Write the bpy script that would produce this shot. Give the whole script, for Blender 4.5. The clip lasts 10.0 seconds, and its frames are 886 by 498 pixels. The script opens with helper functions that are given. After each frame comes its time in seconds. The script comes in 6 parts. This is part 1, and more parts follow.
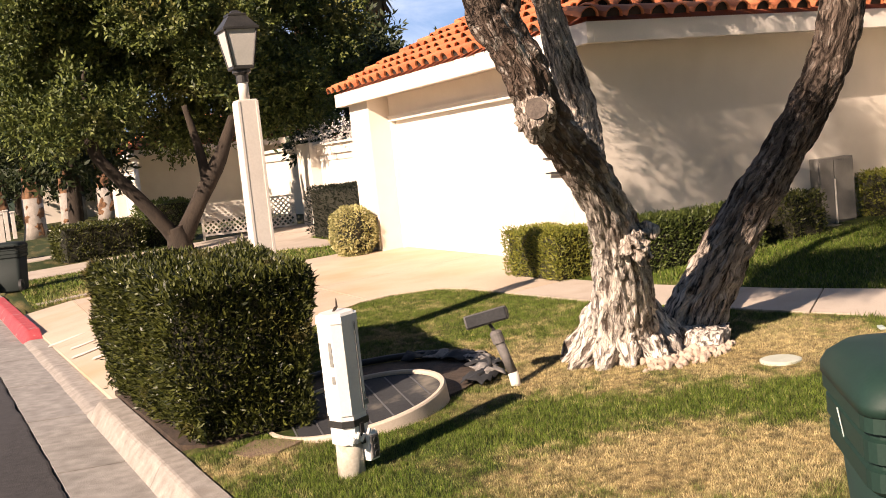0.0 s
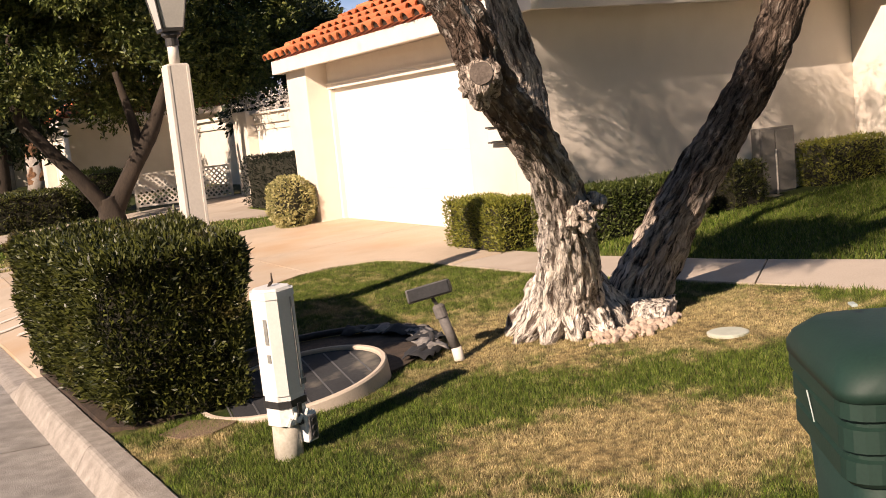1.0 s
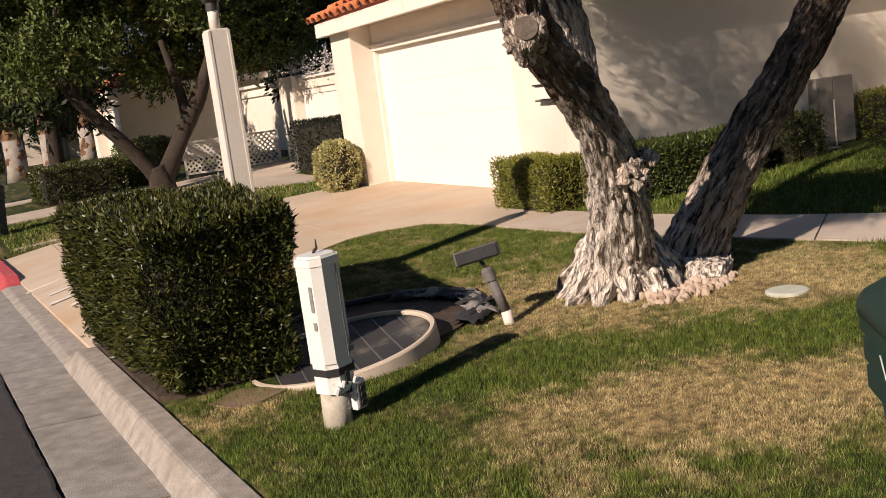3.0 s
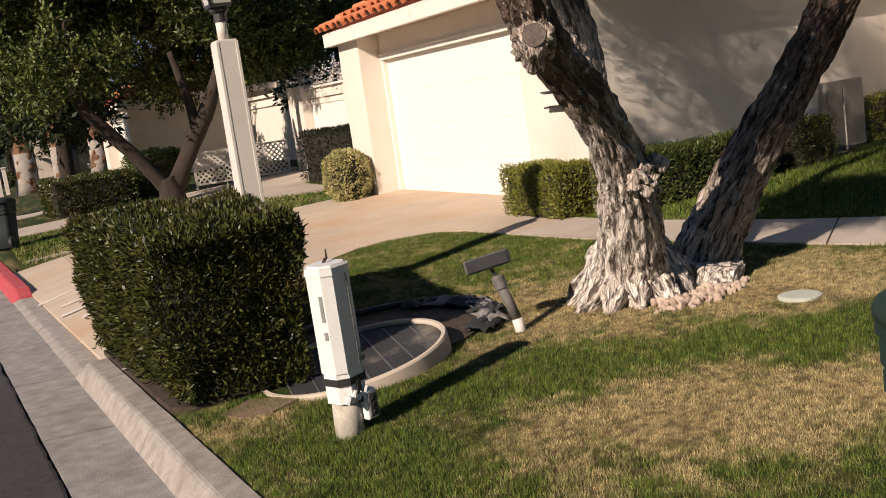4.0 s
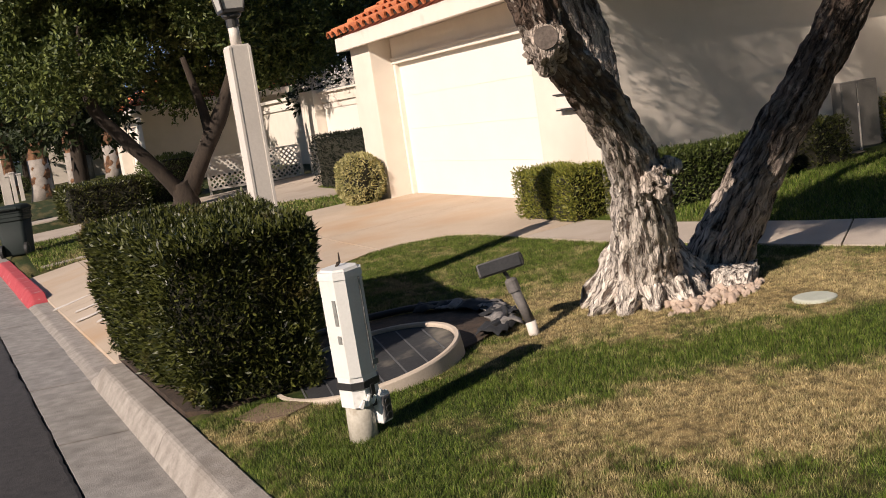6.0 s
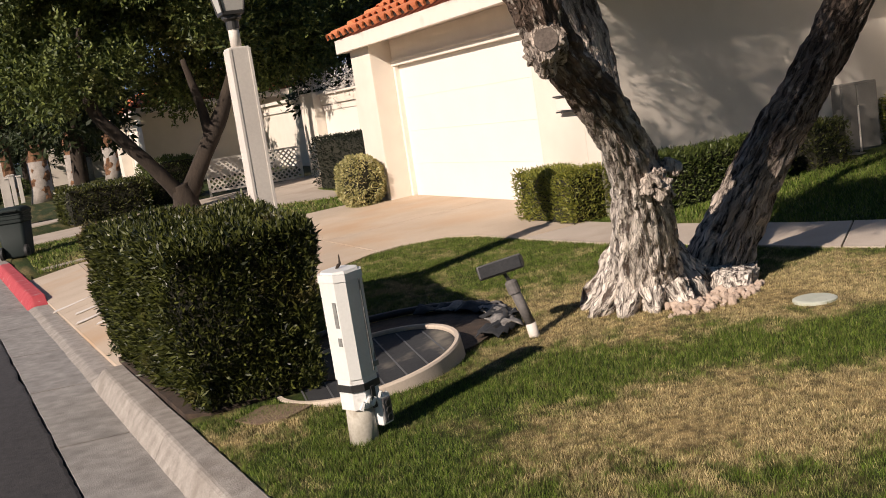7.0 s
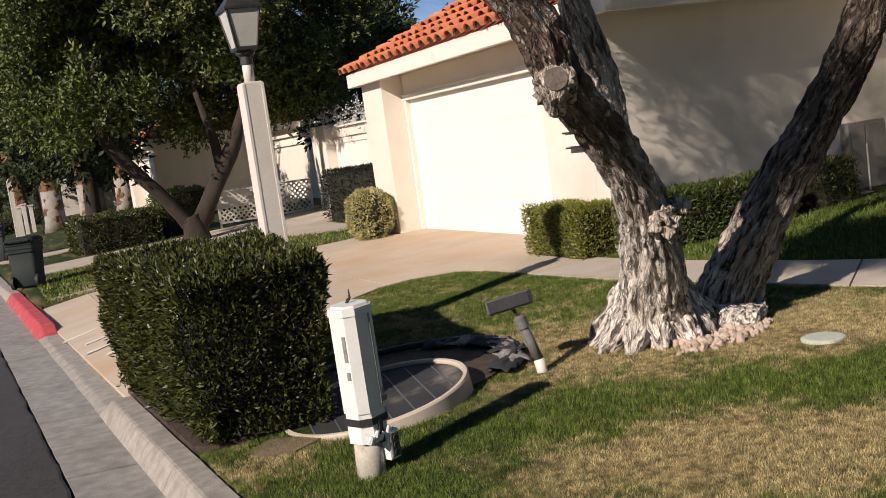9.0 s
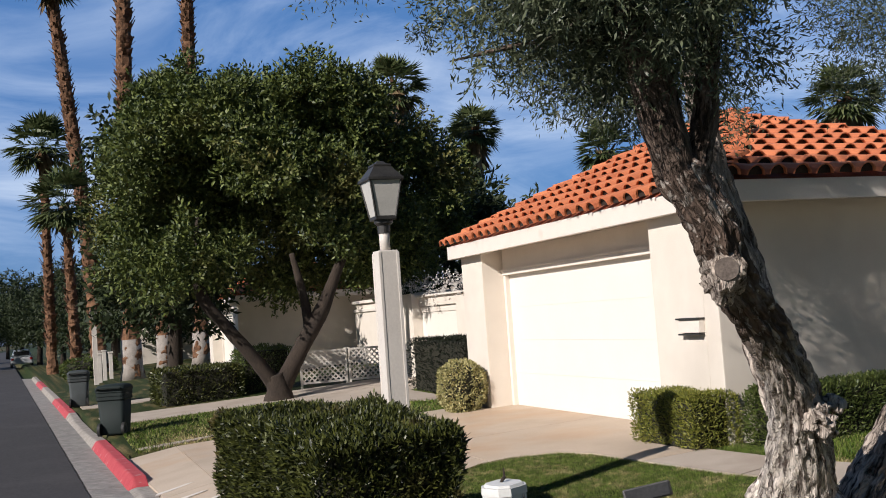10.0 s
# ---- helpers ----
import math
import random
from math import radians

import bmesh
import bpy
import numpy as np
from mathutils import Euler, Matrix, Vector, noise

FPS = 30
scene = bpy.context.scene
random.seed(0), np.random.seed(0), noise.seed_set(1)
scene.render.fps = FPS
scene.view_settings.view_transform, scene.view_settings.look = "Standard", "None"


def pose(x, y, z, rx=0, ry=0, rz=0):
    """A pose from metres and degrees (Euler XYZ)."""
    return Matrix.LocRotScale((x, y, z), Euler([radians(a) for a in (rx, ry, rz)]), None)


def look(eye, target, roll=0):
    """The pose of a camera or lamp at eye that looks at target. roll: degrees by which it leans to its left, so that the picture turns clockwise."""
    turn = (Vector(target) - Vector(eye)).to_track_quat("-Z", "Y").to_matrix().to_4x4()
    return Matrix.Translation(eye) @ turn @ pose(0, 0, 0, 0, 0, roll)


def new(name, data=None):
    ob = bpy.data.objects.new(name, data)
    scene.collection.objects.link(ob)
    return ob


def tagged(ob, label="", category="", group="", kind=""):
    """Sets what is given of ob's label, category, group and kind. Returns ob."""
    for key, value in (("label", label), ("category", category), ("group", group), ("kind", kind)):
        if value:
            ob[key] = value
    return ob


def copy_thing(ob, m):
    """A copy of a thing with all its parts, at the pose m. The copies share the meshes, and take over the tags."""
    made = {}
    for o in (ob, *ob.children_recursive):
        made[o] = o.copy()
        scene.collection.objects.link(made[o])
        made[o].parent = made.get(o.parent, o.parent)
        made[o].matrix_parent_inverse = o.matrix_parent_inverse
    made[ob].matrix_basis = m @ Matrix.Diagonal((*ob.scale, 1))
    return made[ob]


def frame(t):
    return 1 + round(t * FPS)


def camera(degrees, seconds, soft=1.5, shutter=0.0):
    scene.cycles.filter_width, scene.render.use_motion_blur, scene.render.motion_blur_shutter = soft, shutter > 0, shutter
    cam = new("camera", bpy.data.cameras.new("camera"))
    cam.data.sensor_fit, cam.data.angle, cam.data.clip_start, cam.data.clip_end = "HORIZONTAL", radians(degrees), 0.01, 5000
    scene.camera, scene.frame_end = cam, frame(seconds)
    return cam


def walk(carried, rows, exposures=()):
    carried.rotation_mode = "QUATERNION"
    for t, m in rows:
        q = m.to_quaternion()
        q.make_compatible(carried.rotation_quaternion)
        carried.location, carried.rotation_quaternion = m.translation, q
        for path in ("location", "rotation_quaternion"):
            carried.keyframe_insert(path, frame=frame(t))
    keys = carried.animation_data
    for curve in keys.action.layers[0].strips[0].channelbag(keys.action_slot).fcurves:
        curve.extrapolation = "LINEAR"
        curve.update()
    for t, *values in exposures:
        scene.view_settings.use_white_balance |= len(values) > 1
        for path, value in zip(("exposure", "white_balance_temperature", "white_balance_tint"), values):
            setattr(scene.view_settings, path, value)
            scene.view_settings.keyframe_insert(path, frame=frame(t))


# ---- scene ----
cam = camera(47.0, 10.0, 0.95)
PATH = [
    (0, (0.423, -0.326, 1.709), (1.261, 1.481, 1.526), -5.9),
    (0.5, (0.487, -0.185, 1.699), (1.353, 1.599, 1.438), -5.0),
    (1, (0.519, -0.107, 1.693), (1.453, 1.643, 1.441), -5.7),
    (1.5, (0.557, -0.067, 1.683), (1.414, 1.714, 1.377), -6.1),
    (2, (0.568, -0.036, 1.68), (1.406, 1.752, 1.363), -6.3),
    (2.5, (0.583, -0.012, 1.682), (1.426, 1.773, 1.364), -6.9),
    (4, (0.599, 0.017, 1.681), (1.42, 1.817, 1.383), -8.0),
    (4.5, (0.598, 0.011, 1.686), (1.411, 1.817, 1.408), -8.0),
    (5, (0.595, 0.01, 1.684), (1.4, 1.821, 1.412), -8.1),
    (5.5, (0.599, 0.019, 1.682), (1.407, 1.829, 1.412), -8.2),
    (6, (0.6, 0.016, 1.681), (1.399, 1.827, 1.393), -8.4),
    (7.5, (0.597, 0.017, 1.684), (1.399, 1.828, 1.408), -8.5),
    (8, (0.596, 0.006, 1.689), (1.406, 1.817, 1.432), -8.6),
    (8.5, (0.591, 0.004, 1.689), (1.403, 1.816, 1.447), -8.6),
    (9, (0.583, -0.016, 1.702), (1.379, 1.806, 1.483), -7.9),
    (9.5, (0.409, 0.033, 1.72), (1.128, 1.897, 1.625), -5.4),
    (10, (0.128, 0.188, 1.779), (0.845, 2.051, 1.907), -4.1),
]
walk(cam, [(t, look(eye, target, roll)) for t, eye, target, roll in PATH], exposures=[(0, 1.05, 7800, 22), (0.6, 0.9, 7800, 22), (1.5, 0.50, 7700, 21), (2.5, 0.36, 7450, 20), (5, 0.28, 6950, 17), (9, 0.25, 6600, 14), (10, 0.16, 6100, 12)])

# ---- light ----
SUN_AZ, SUN_EL = 24.0, 30.0      # shadows fall along (cos az, sin az)
sun_data = bpy.data.lights.new("sun", "SUN")
sun_data.energy, sun_data.angle, sun_data.color = 5.0, radians(0.5), (1.0, 0.92, 0.82)
sun = new("sun", sun_data)
to_sun = Vector((-math.cos(radians(SUN_AZ)) * math.cos(radians(SUN_EL)), -math.sin(radians(SUN_AZ)) * math.cos(radians(SUN_EL)), math.sin(radians(SUN_EL))))
sun.matrix_world = look(to_sun * 60, (0, 0, 0))
world = bpy.data.worlds.new("sky")
scene.world = world
world.use_nodes = True
wn = world.node_tree
sky = wn.nodes.new("ShaderNodeTexSky")
sky.sky_type, sky.sun_disc = "NISHITA", False
sky.sun_elevation, sky.sun_rotation = radians(SUN_EL), math.atan2(to_sun.x, to_sun.y)
sky.air_density, sky.dust_density, sky.ozone_density = 1.0, 0.1, 3.0
bgn = wn.nodes["Background"]
bgn.inputs["Strength"].default_value = 0.031
hue = wn.nodes.new("ShaderNodeHueSaturation")
hue.inputs["Saturation"].default_value = 1.3
wn.links.new(sky.outputs[0], hue.inputs["Color"])
wn.links.new(hue.outputs[0], bgn.inputs[0])


# ---- materials ----
def mat(name, a, b, scale=6.0, rough=0.8, bump=0.3, fine=60.0, metal=0.0, contrast=(0.35, 0.65), depth=0.01, spec=0.5, island=0.0, stretch=(1, 1, 1), third=None, third_cut=(0.6, 0.7), third_scale=1.5, objrand=0.0):
    m = bpy.data.materials.new(name)
    m.use_nodes = True
    n, l = m.node_tree.nodes, m.node_tree.links
    bs = n["Principled BSDF"]
    tc = n.new("ShaderNodeTexCoord")
    mp = n.new("ShaderNodeMapping")
    mp.inputs["Scale"].default_value = stretch
    l.new(tc.outputs["Object"], mp.inputs["Vector"])
    n1 = n.new("ShaderNodeTexNoise")
    n1.inputs["Scale"].default_value, n1.inputs["Detail"].default_value = scale, 6
    n2 = n.new("ShaderNodeTexNoise")
    n2.inputs["Scale"].default_value, n2.inputs["Detail"].default_value = fine, 4
    for q in (n1, n2):
        l.new(mp.outputs[0], q.inputs["Vector"])
    add = n.new("ShaderNodeMath")
    add.operation = "MULTIPLY_ADD"
    add.inputs[1].default_value = 0.45
    l.new(n2.outputs["Fac"], add.inputs[0])
    mul = n.new("ShaderNodeMath")
    mul.operation = "MULTIPLY"
    mul.inputs[1].default_value = 0.55
    l.new(n1.outputs["Fac"], mul.inputs[0])
    l.new(mul.outputs[0], add.inputs[2])
    fac = add.outputs[0]
    mr = n.new("ShaderNodeMapRange")
    mr.inputs[1].default_value, mr.inputs[2].default_value = contrast
    l.new(fac, mr.inputs[0])
    fac = mr.outputs[0]
    if island or objrand:
        src = n.new("ShaderNodeNewGeometry").outputs["Random Per Island"] if island else n.new("ShaderNodeObjectInfo").outputs["Random"]
        k = island or objrand
        mx = n.new("ShaderNodeMix")
        mx.inputs[0].default_value = k
        l.new(fac, mx.inputs[2])
        l.new(src, mx.inputs[3])
        fac = mx.outputs[0]
    col = n.new("ShaderNodeMix")
    col.data_type = "RGBA"
    col.inputs[6].default_value, col.inputs[7].default_value = (*a, 1), (*b, 1)
    l.new(fac, col.inputs[0])
    out = col.outputs[2]
    if third:
        n3 = n.new("ShaderNodeTexNoise")
        n3.inputs["Scale"].default_value, n3.inputs["Detail"].default_value = third_scale, 5
        l.new(mp.outputs[0], n3.inputs["Vector"])
        m3 = n.new("ShaderNodeMapRange")
        m3.inputs[1].default_value, m3.inputs[2].default_value = third_cut
        l.new(n3.outputs["Fac"], m3.inputs[0])
        c3 = n.new("ShaderNodeMix")
        c3.data_type = "RGBA"
        c3.inputs[7].default_value = (*third, 1)
        l.new(m3.outputs[0], c3.inputs[0])
        l.new(out, c3.inputs[6])
        out = c3.outputs[2]
    l.new(out, bs.inputs["Base Color"])
    bs.inputs["Roughness"].default_value, bs.inputs["Metallic"].default_value = rough, metal
    bs.inputs["Specular IOR Level"].default_value = spec
    if bump:
        bp = n.new("ShaderNodeBump")
        bp.inputs["Strength"].default_value, bp.inputs["Distance"].default_value = bump, depth
        l.new(add.outputs[0], bp.inputs["Height"])
        l.new(bp.outputs[0], bs.inputs["Normal"])
    return m


def leaf_mat(name, a, b, rough=0.4, through_light=0.25, c=None, c_cut=(0.6, 0.75), c_scale=1.2):
    """Leaves: colour from leaf to leaf, a little light through them."""
    m = bpy.data.materials.new(name)
    m.use_nodes = True
    n, l = m.node_tree.nodes, m.node_tree.links
    bs = n["Principled BSDF"]
    g = n.new("ShaderNodeNewGeometry")
    col = n.new("ShaderNodeMix")
    col.data_type = "RGBA"
    col.inputs[6].default_value, col.inputs[7].default_value = (*a, 1), (*b, 1)
    l.new(g.outputs["Random Per Island"], col.inputs[0])
    out = col.outputs[2]
    if c:
        tc = n.new("ShaderNodeTexCoord")
        n3 = n.new("ShaderNodeTexNoise")
        n3.inputs["Scale"].default_value = c_scale
        l.new(tc.outputs["Object"], n3.inputs["Vector"])
        m3 = n.new("ShaderNodeMapRange")
        m3.inputs[1].default_value, m3.inputs[2].default_value = c_cut
        l.new(n3.outputs["Fac"], m3.inputs[0])
        c3 = n.new("ShaderNodeMix")
        c3.data_type = "RGBA"
        c3.inputs[7].default_value = (*c, 1)
        l.new(m3.outputs[0], c3.inputs[0])
        l.new(out, c3.inputs[6])
        out = c3.outputs[2]
    l.new(out, bs.inputs["Base Color"])
    bs.inputs["Roughness"].default_value = rough
    bs.inputs["Specular IOR Level"].default_value = 0.35
    tr = n.new("ShaderNodeBsdfTranslucent")
    l.new(out, tr.inputs["Color"])
    ms = n.new("ShaderNodeMixShader")
    ms.inputs[0].default_value = through_light
    l.new(bs.outputs[0], ms.inputs[1])
    l.new(tr.outputs[0], ms.inputs[2])
    l.new(ms.outputs[0], n["Material Output"].inputs[0])
    return m


def attr_mat(name, green_a, green_b, dry_a, dry_b, rough=0.85, scale=9.0, bump=0.5, island=False):
    """Lawn: green to straw by the mesh's own 'dry' value, with patchy noise."""
    m = bpy.data.materials.new(name)
    m.use_nodes = True
    n, l = m.node_tree.nodes, m.node_tree.links
    bs = n["Principled BSDF"]
    at = n.new("ShaderNodeAttribute")
    at.attribute_name = "dry"
    tc = n.new("ShaderNodeTexCoord")
    nz = n.new("ShaderNodeTexNoise")
    nz.inputs["Scale"].default_value, nz.inputs["Detail"].default_value = scale, 8
    l.new(tc.outputs["Object"], nz.inputs["Vector"])
    cols = []
    for a, b in ((green_a, green_b), (dry_a, dry_b)):
        c = n.new("ShaderNodeMix")
        c.data_type = "RGBA"
        c.inputs[6].default_value, c.inputs[7].default_value = (*a, 1), (*b, 1)
        l.new(n.new("ShaderNodeNewGeometry").outputs["Random Per Island"] if island else nz.outputs["Fac"], c.inputs[0])
        cols.append(c.outputs[2])
    c = n.new("ShaderNodeMix")
    c.data_type = "RGBA"
    l.new(at.outputs["Fac"], c.inputs[0])
    l.new(cols[0], c.inputs[6])
    l.new(cols[1], c.inputs[7])
    tuft = n.new("ShaderNodeTexNoise")
    tuft.inputs["Scale"].default_value, tuft.inputs["Detail"].default_value = 19.0, 4
    l.new(tc.outputs["Object"], tuft.inputs["Vector"])
    tr = n.new("ShaderNodeMapRange")
    tr.inputs[1].default_value, tr.inputs[2].default_value, tr.inputs[3].default_value, tr.inputs[4].default_value = 0.35, 0.65, 0.5, 1.4
    l.new(tuft.outputs["Fac"], tr.inputs[0])
    tm = n.new("ShaderNodeMix")
    tm.data_type, tm.blend_type = "RGBA", "MULTIPLY"
    tm.inputs[0].default_value = 1.0
    l.new(c.outputs[2], tm.inputs[6])
    l.new(tr.outputs[0], tm.inputs[7])
    l.new(tm.outputs[2], bs.inputs["Base Color"])
    bs.inputs["Roughness"].default_value = rough
    bs.inputs["Specular IOR Level"].default_value = 0.2
    bp = n.new("ShaderNodeBump")
    bp.inputs["Strength"].default_value, bp.inputs["Distance"].default_value = bump, 0.02
    l.new(nz.outputs["Fac"], bp.inputs["Height"])
    l.new(bp.outputs[0], bs.inputs["Normal"])
    return m


def bark_mat(name, crack, dark, pale, low, high, bleach, flake=0.25):
    """Plated bark along the stem's own grain: long plates between dark fissures, pale flakes, bleached in patches towards the foot."""
    m = bpy.data.materials.new(name)
    m.use_nodes = True
    n, l = m.node_tree.nodes, m.node_tree.links
    bs = n["Principled BSDF"]
    tc = n.new("ShaderNodeTexCoord")
    gr = n.new("ShaderNodeAttribute")
    gr.attribute_name = "grain"

    def noise_of(vec, scale, detail=5, rough=0.6):
        q = n.new("ShaderNodeTexNoise")
        q.inputs["Scale"].default_value, q.inputs["Detail"].default_value, q.inputs["Roughness"].default_value = scale, detail, rough
        l.new(vec, q.inputs["Vector"])
        return q

    def ranged(src, a, b, c=0.0, d=1.0):
        q = n.new("ShaderNodeMapRange")
        q.inputs[1].default_value, q.inputs[2].default_value, q.inputs[3].default_value, q.inputs[4].default_value = a, b, c, d
        l.new(src, q.inputs[0])
        return q.outputs[0]

    def math_of(op, a, b):
        q = n.new("ShaderNodeMath")
        q.operation = op
        for i, w in enumerate((a, b)):
            if isinstance(w, float):
                q.inputs[i].default_value = w
            else:
                l.new(w, q.inputs[i])
        return q.outputs[0]

    def mixed(fac, a, b, blend="MIX"):
        q = n.new("ShaderNodeMix")
        q.data_type = "RGBA"
        q.blend_type = blend
        for i, w in ((0, fac), (6, a), (7, b)):
            if isinstance(w, float):
                q.inputs[i].default_value = w
            elif isinstance(w, tuple):
                q.inputs[i].default_value = (*w, 1)
            else:
                l.new(w, q.inputs[i])
        return q.outputs[2]
    warp = noise_of(gr.outputs["Vector"], 9.0, 3)
    dis = n.new("ShaderNodeVectorMath")
    dis.operation = "MULTIPLY_ADD"
    dis.inputs[1].default_value = (0.05, 0.05, 0.09)
    l.new(warp.outputs["Color"], dis.inputs[0])
    l.new(gr.outputs["Vector"], dis.inputs[2])
    mp = n.new("ShaderNodeMapping")
    mp.inputs["Scale"].default_value = (30, 30, 6.0)
    l.new(dis.outputs[0], mp.inputs["Vector"])
    vo = n.new("ShaderNodeTexVoronoi")
    vo.feature = "DISTANCE_TO_EDGE"
    vo.inputs["Scale"].default_value = 1.0
    l.new(mp.outputs[0], vo.inputs["Vector"])
    cell = n.new("ShaderNodeTexVoronoi")
    cell.inputs["Scale"].default_value = 1.0
    l.new(mp.outputs[0], cell.inputs["Vector"])
    sep = n.new("ShaderNodeSeparateColor")
    l.new(cell.outputs["Color"], sep.inputs[0])
    mp3 = n.new("ShaderNodeMapping")
    mp3.inputs["Scale"].default_value = (34, 34, 5.0)
    l.new(dis.outputs[0], mp3.inputs["Vector"])
    split = noise_of(mp3.outputs[0], 1.0, 4, 0.62)
    plates = math_of("MULTIPLY", ranged(split.outputs["Fac"], 0.36, 0.50), ranged(vo.outputs["Distance"], -0.28, 0.07))
    mp2 = n.new("ShaderNodeMapping")
    mp2.inputs["Scale"].default_value = (75, 75, 14.0)
    l.new(dis.outputs[0], mp2.inputs["Vector"])
    fibre = noise_of(mp2.outputs[0], 1.0, 4)
    broad = noise_of(tc.outputs["Object"], 4.2, 5)
    spots = noise_of(tc.outputs["Object"], 13.0, 4)
    sp = n.new("ShaderNodeSeparateXYZ")
    l.new(tc.outputs["Object"], sp.inputs[0])
    lift = math_of("ADD", math_of("MULTIPLY", broad.outputs["Fac"], 1.9), sp.outputs["Z"])
    zr = ranged(lift, low, high, bleach, 0.0)
    flakes = ranged(math_of("ADD", spots.outputs["Fac"], math_of("MULTIPLY", sep.outputs[0], 0.25)), 0.70, 0.78, 0.0, flake)
    base = mixed(math_of("MAXIMUM", zr, flakes), dark, pale)
    base = mixed(0.85, base, ranged(sep.outputs[1], 0.0, 1.0, 0.72, 1.15), "MULTIPLY")
    base = mixed(0.8, base, ranged(fibre.outputs["Fac"], 0.3, 0.7, 0.6, 1.25), "MULTIPLY")
    l.new(mixed(plates, crack, base), bs.inputs["Base Color"])
    bs.inputs["Roughness"].default_value = 0.95
    bs.inputs["Specular IOR Level"].default_value = 0.12
    bp = n.new("ShaderNodeBump")
    bp.inputs["Strength"].default_value, bp.inputs["Distance"].default_value = 1.0, 0.034
    l.new(math_of("ADD", plates, math_of("MULTIPLY", fibre.outputs["Fac"], 0.5)), bp.inputs["Height"])
    l.new(bp.outputs[0], bs.inputs["Normal"])
    return m


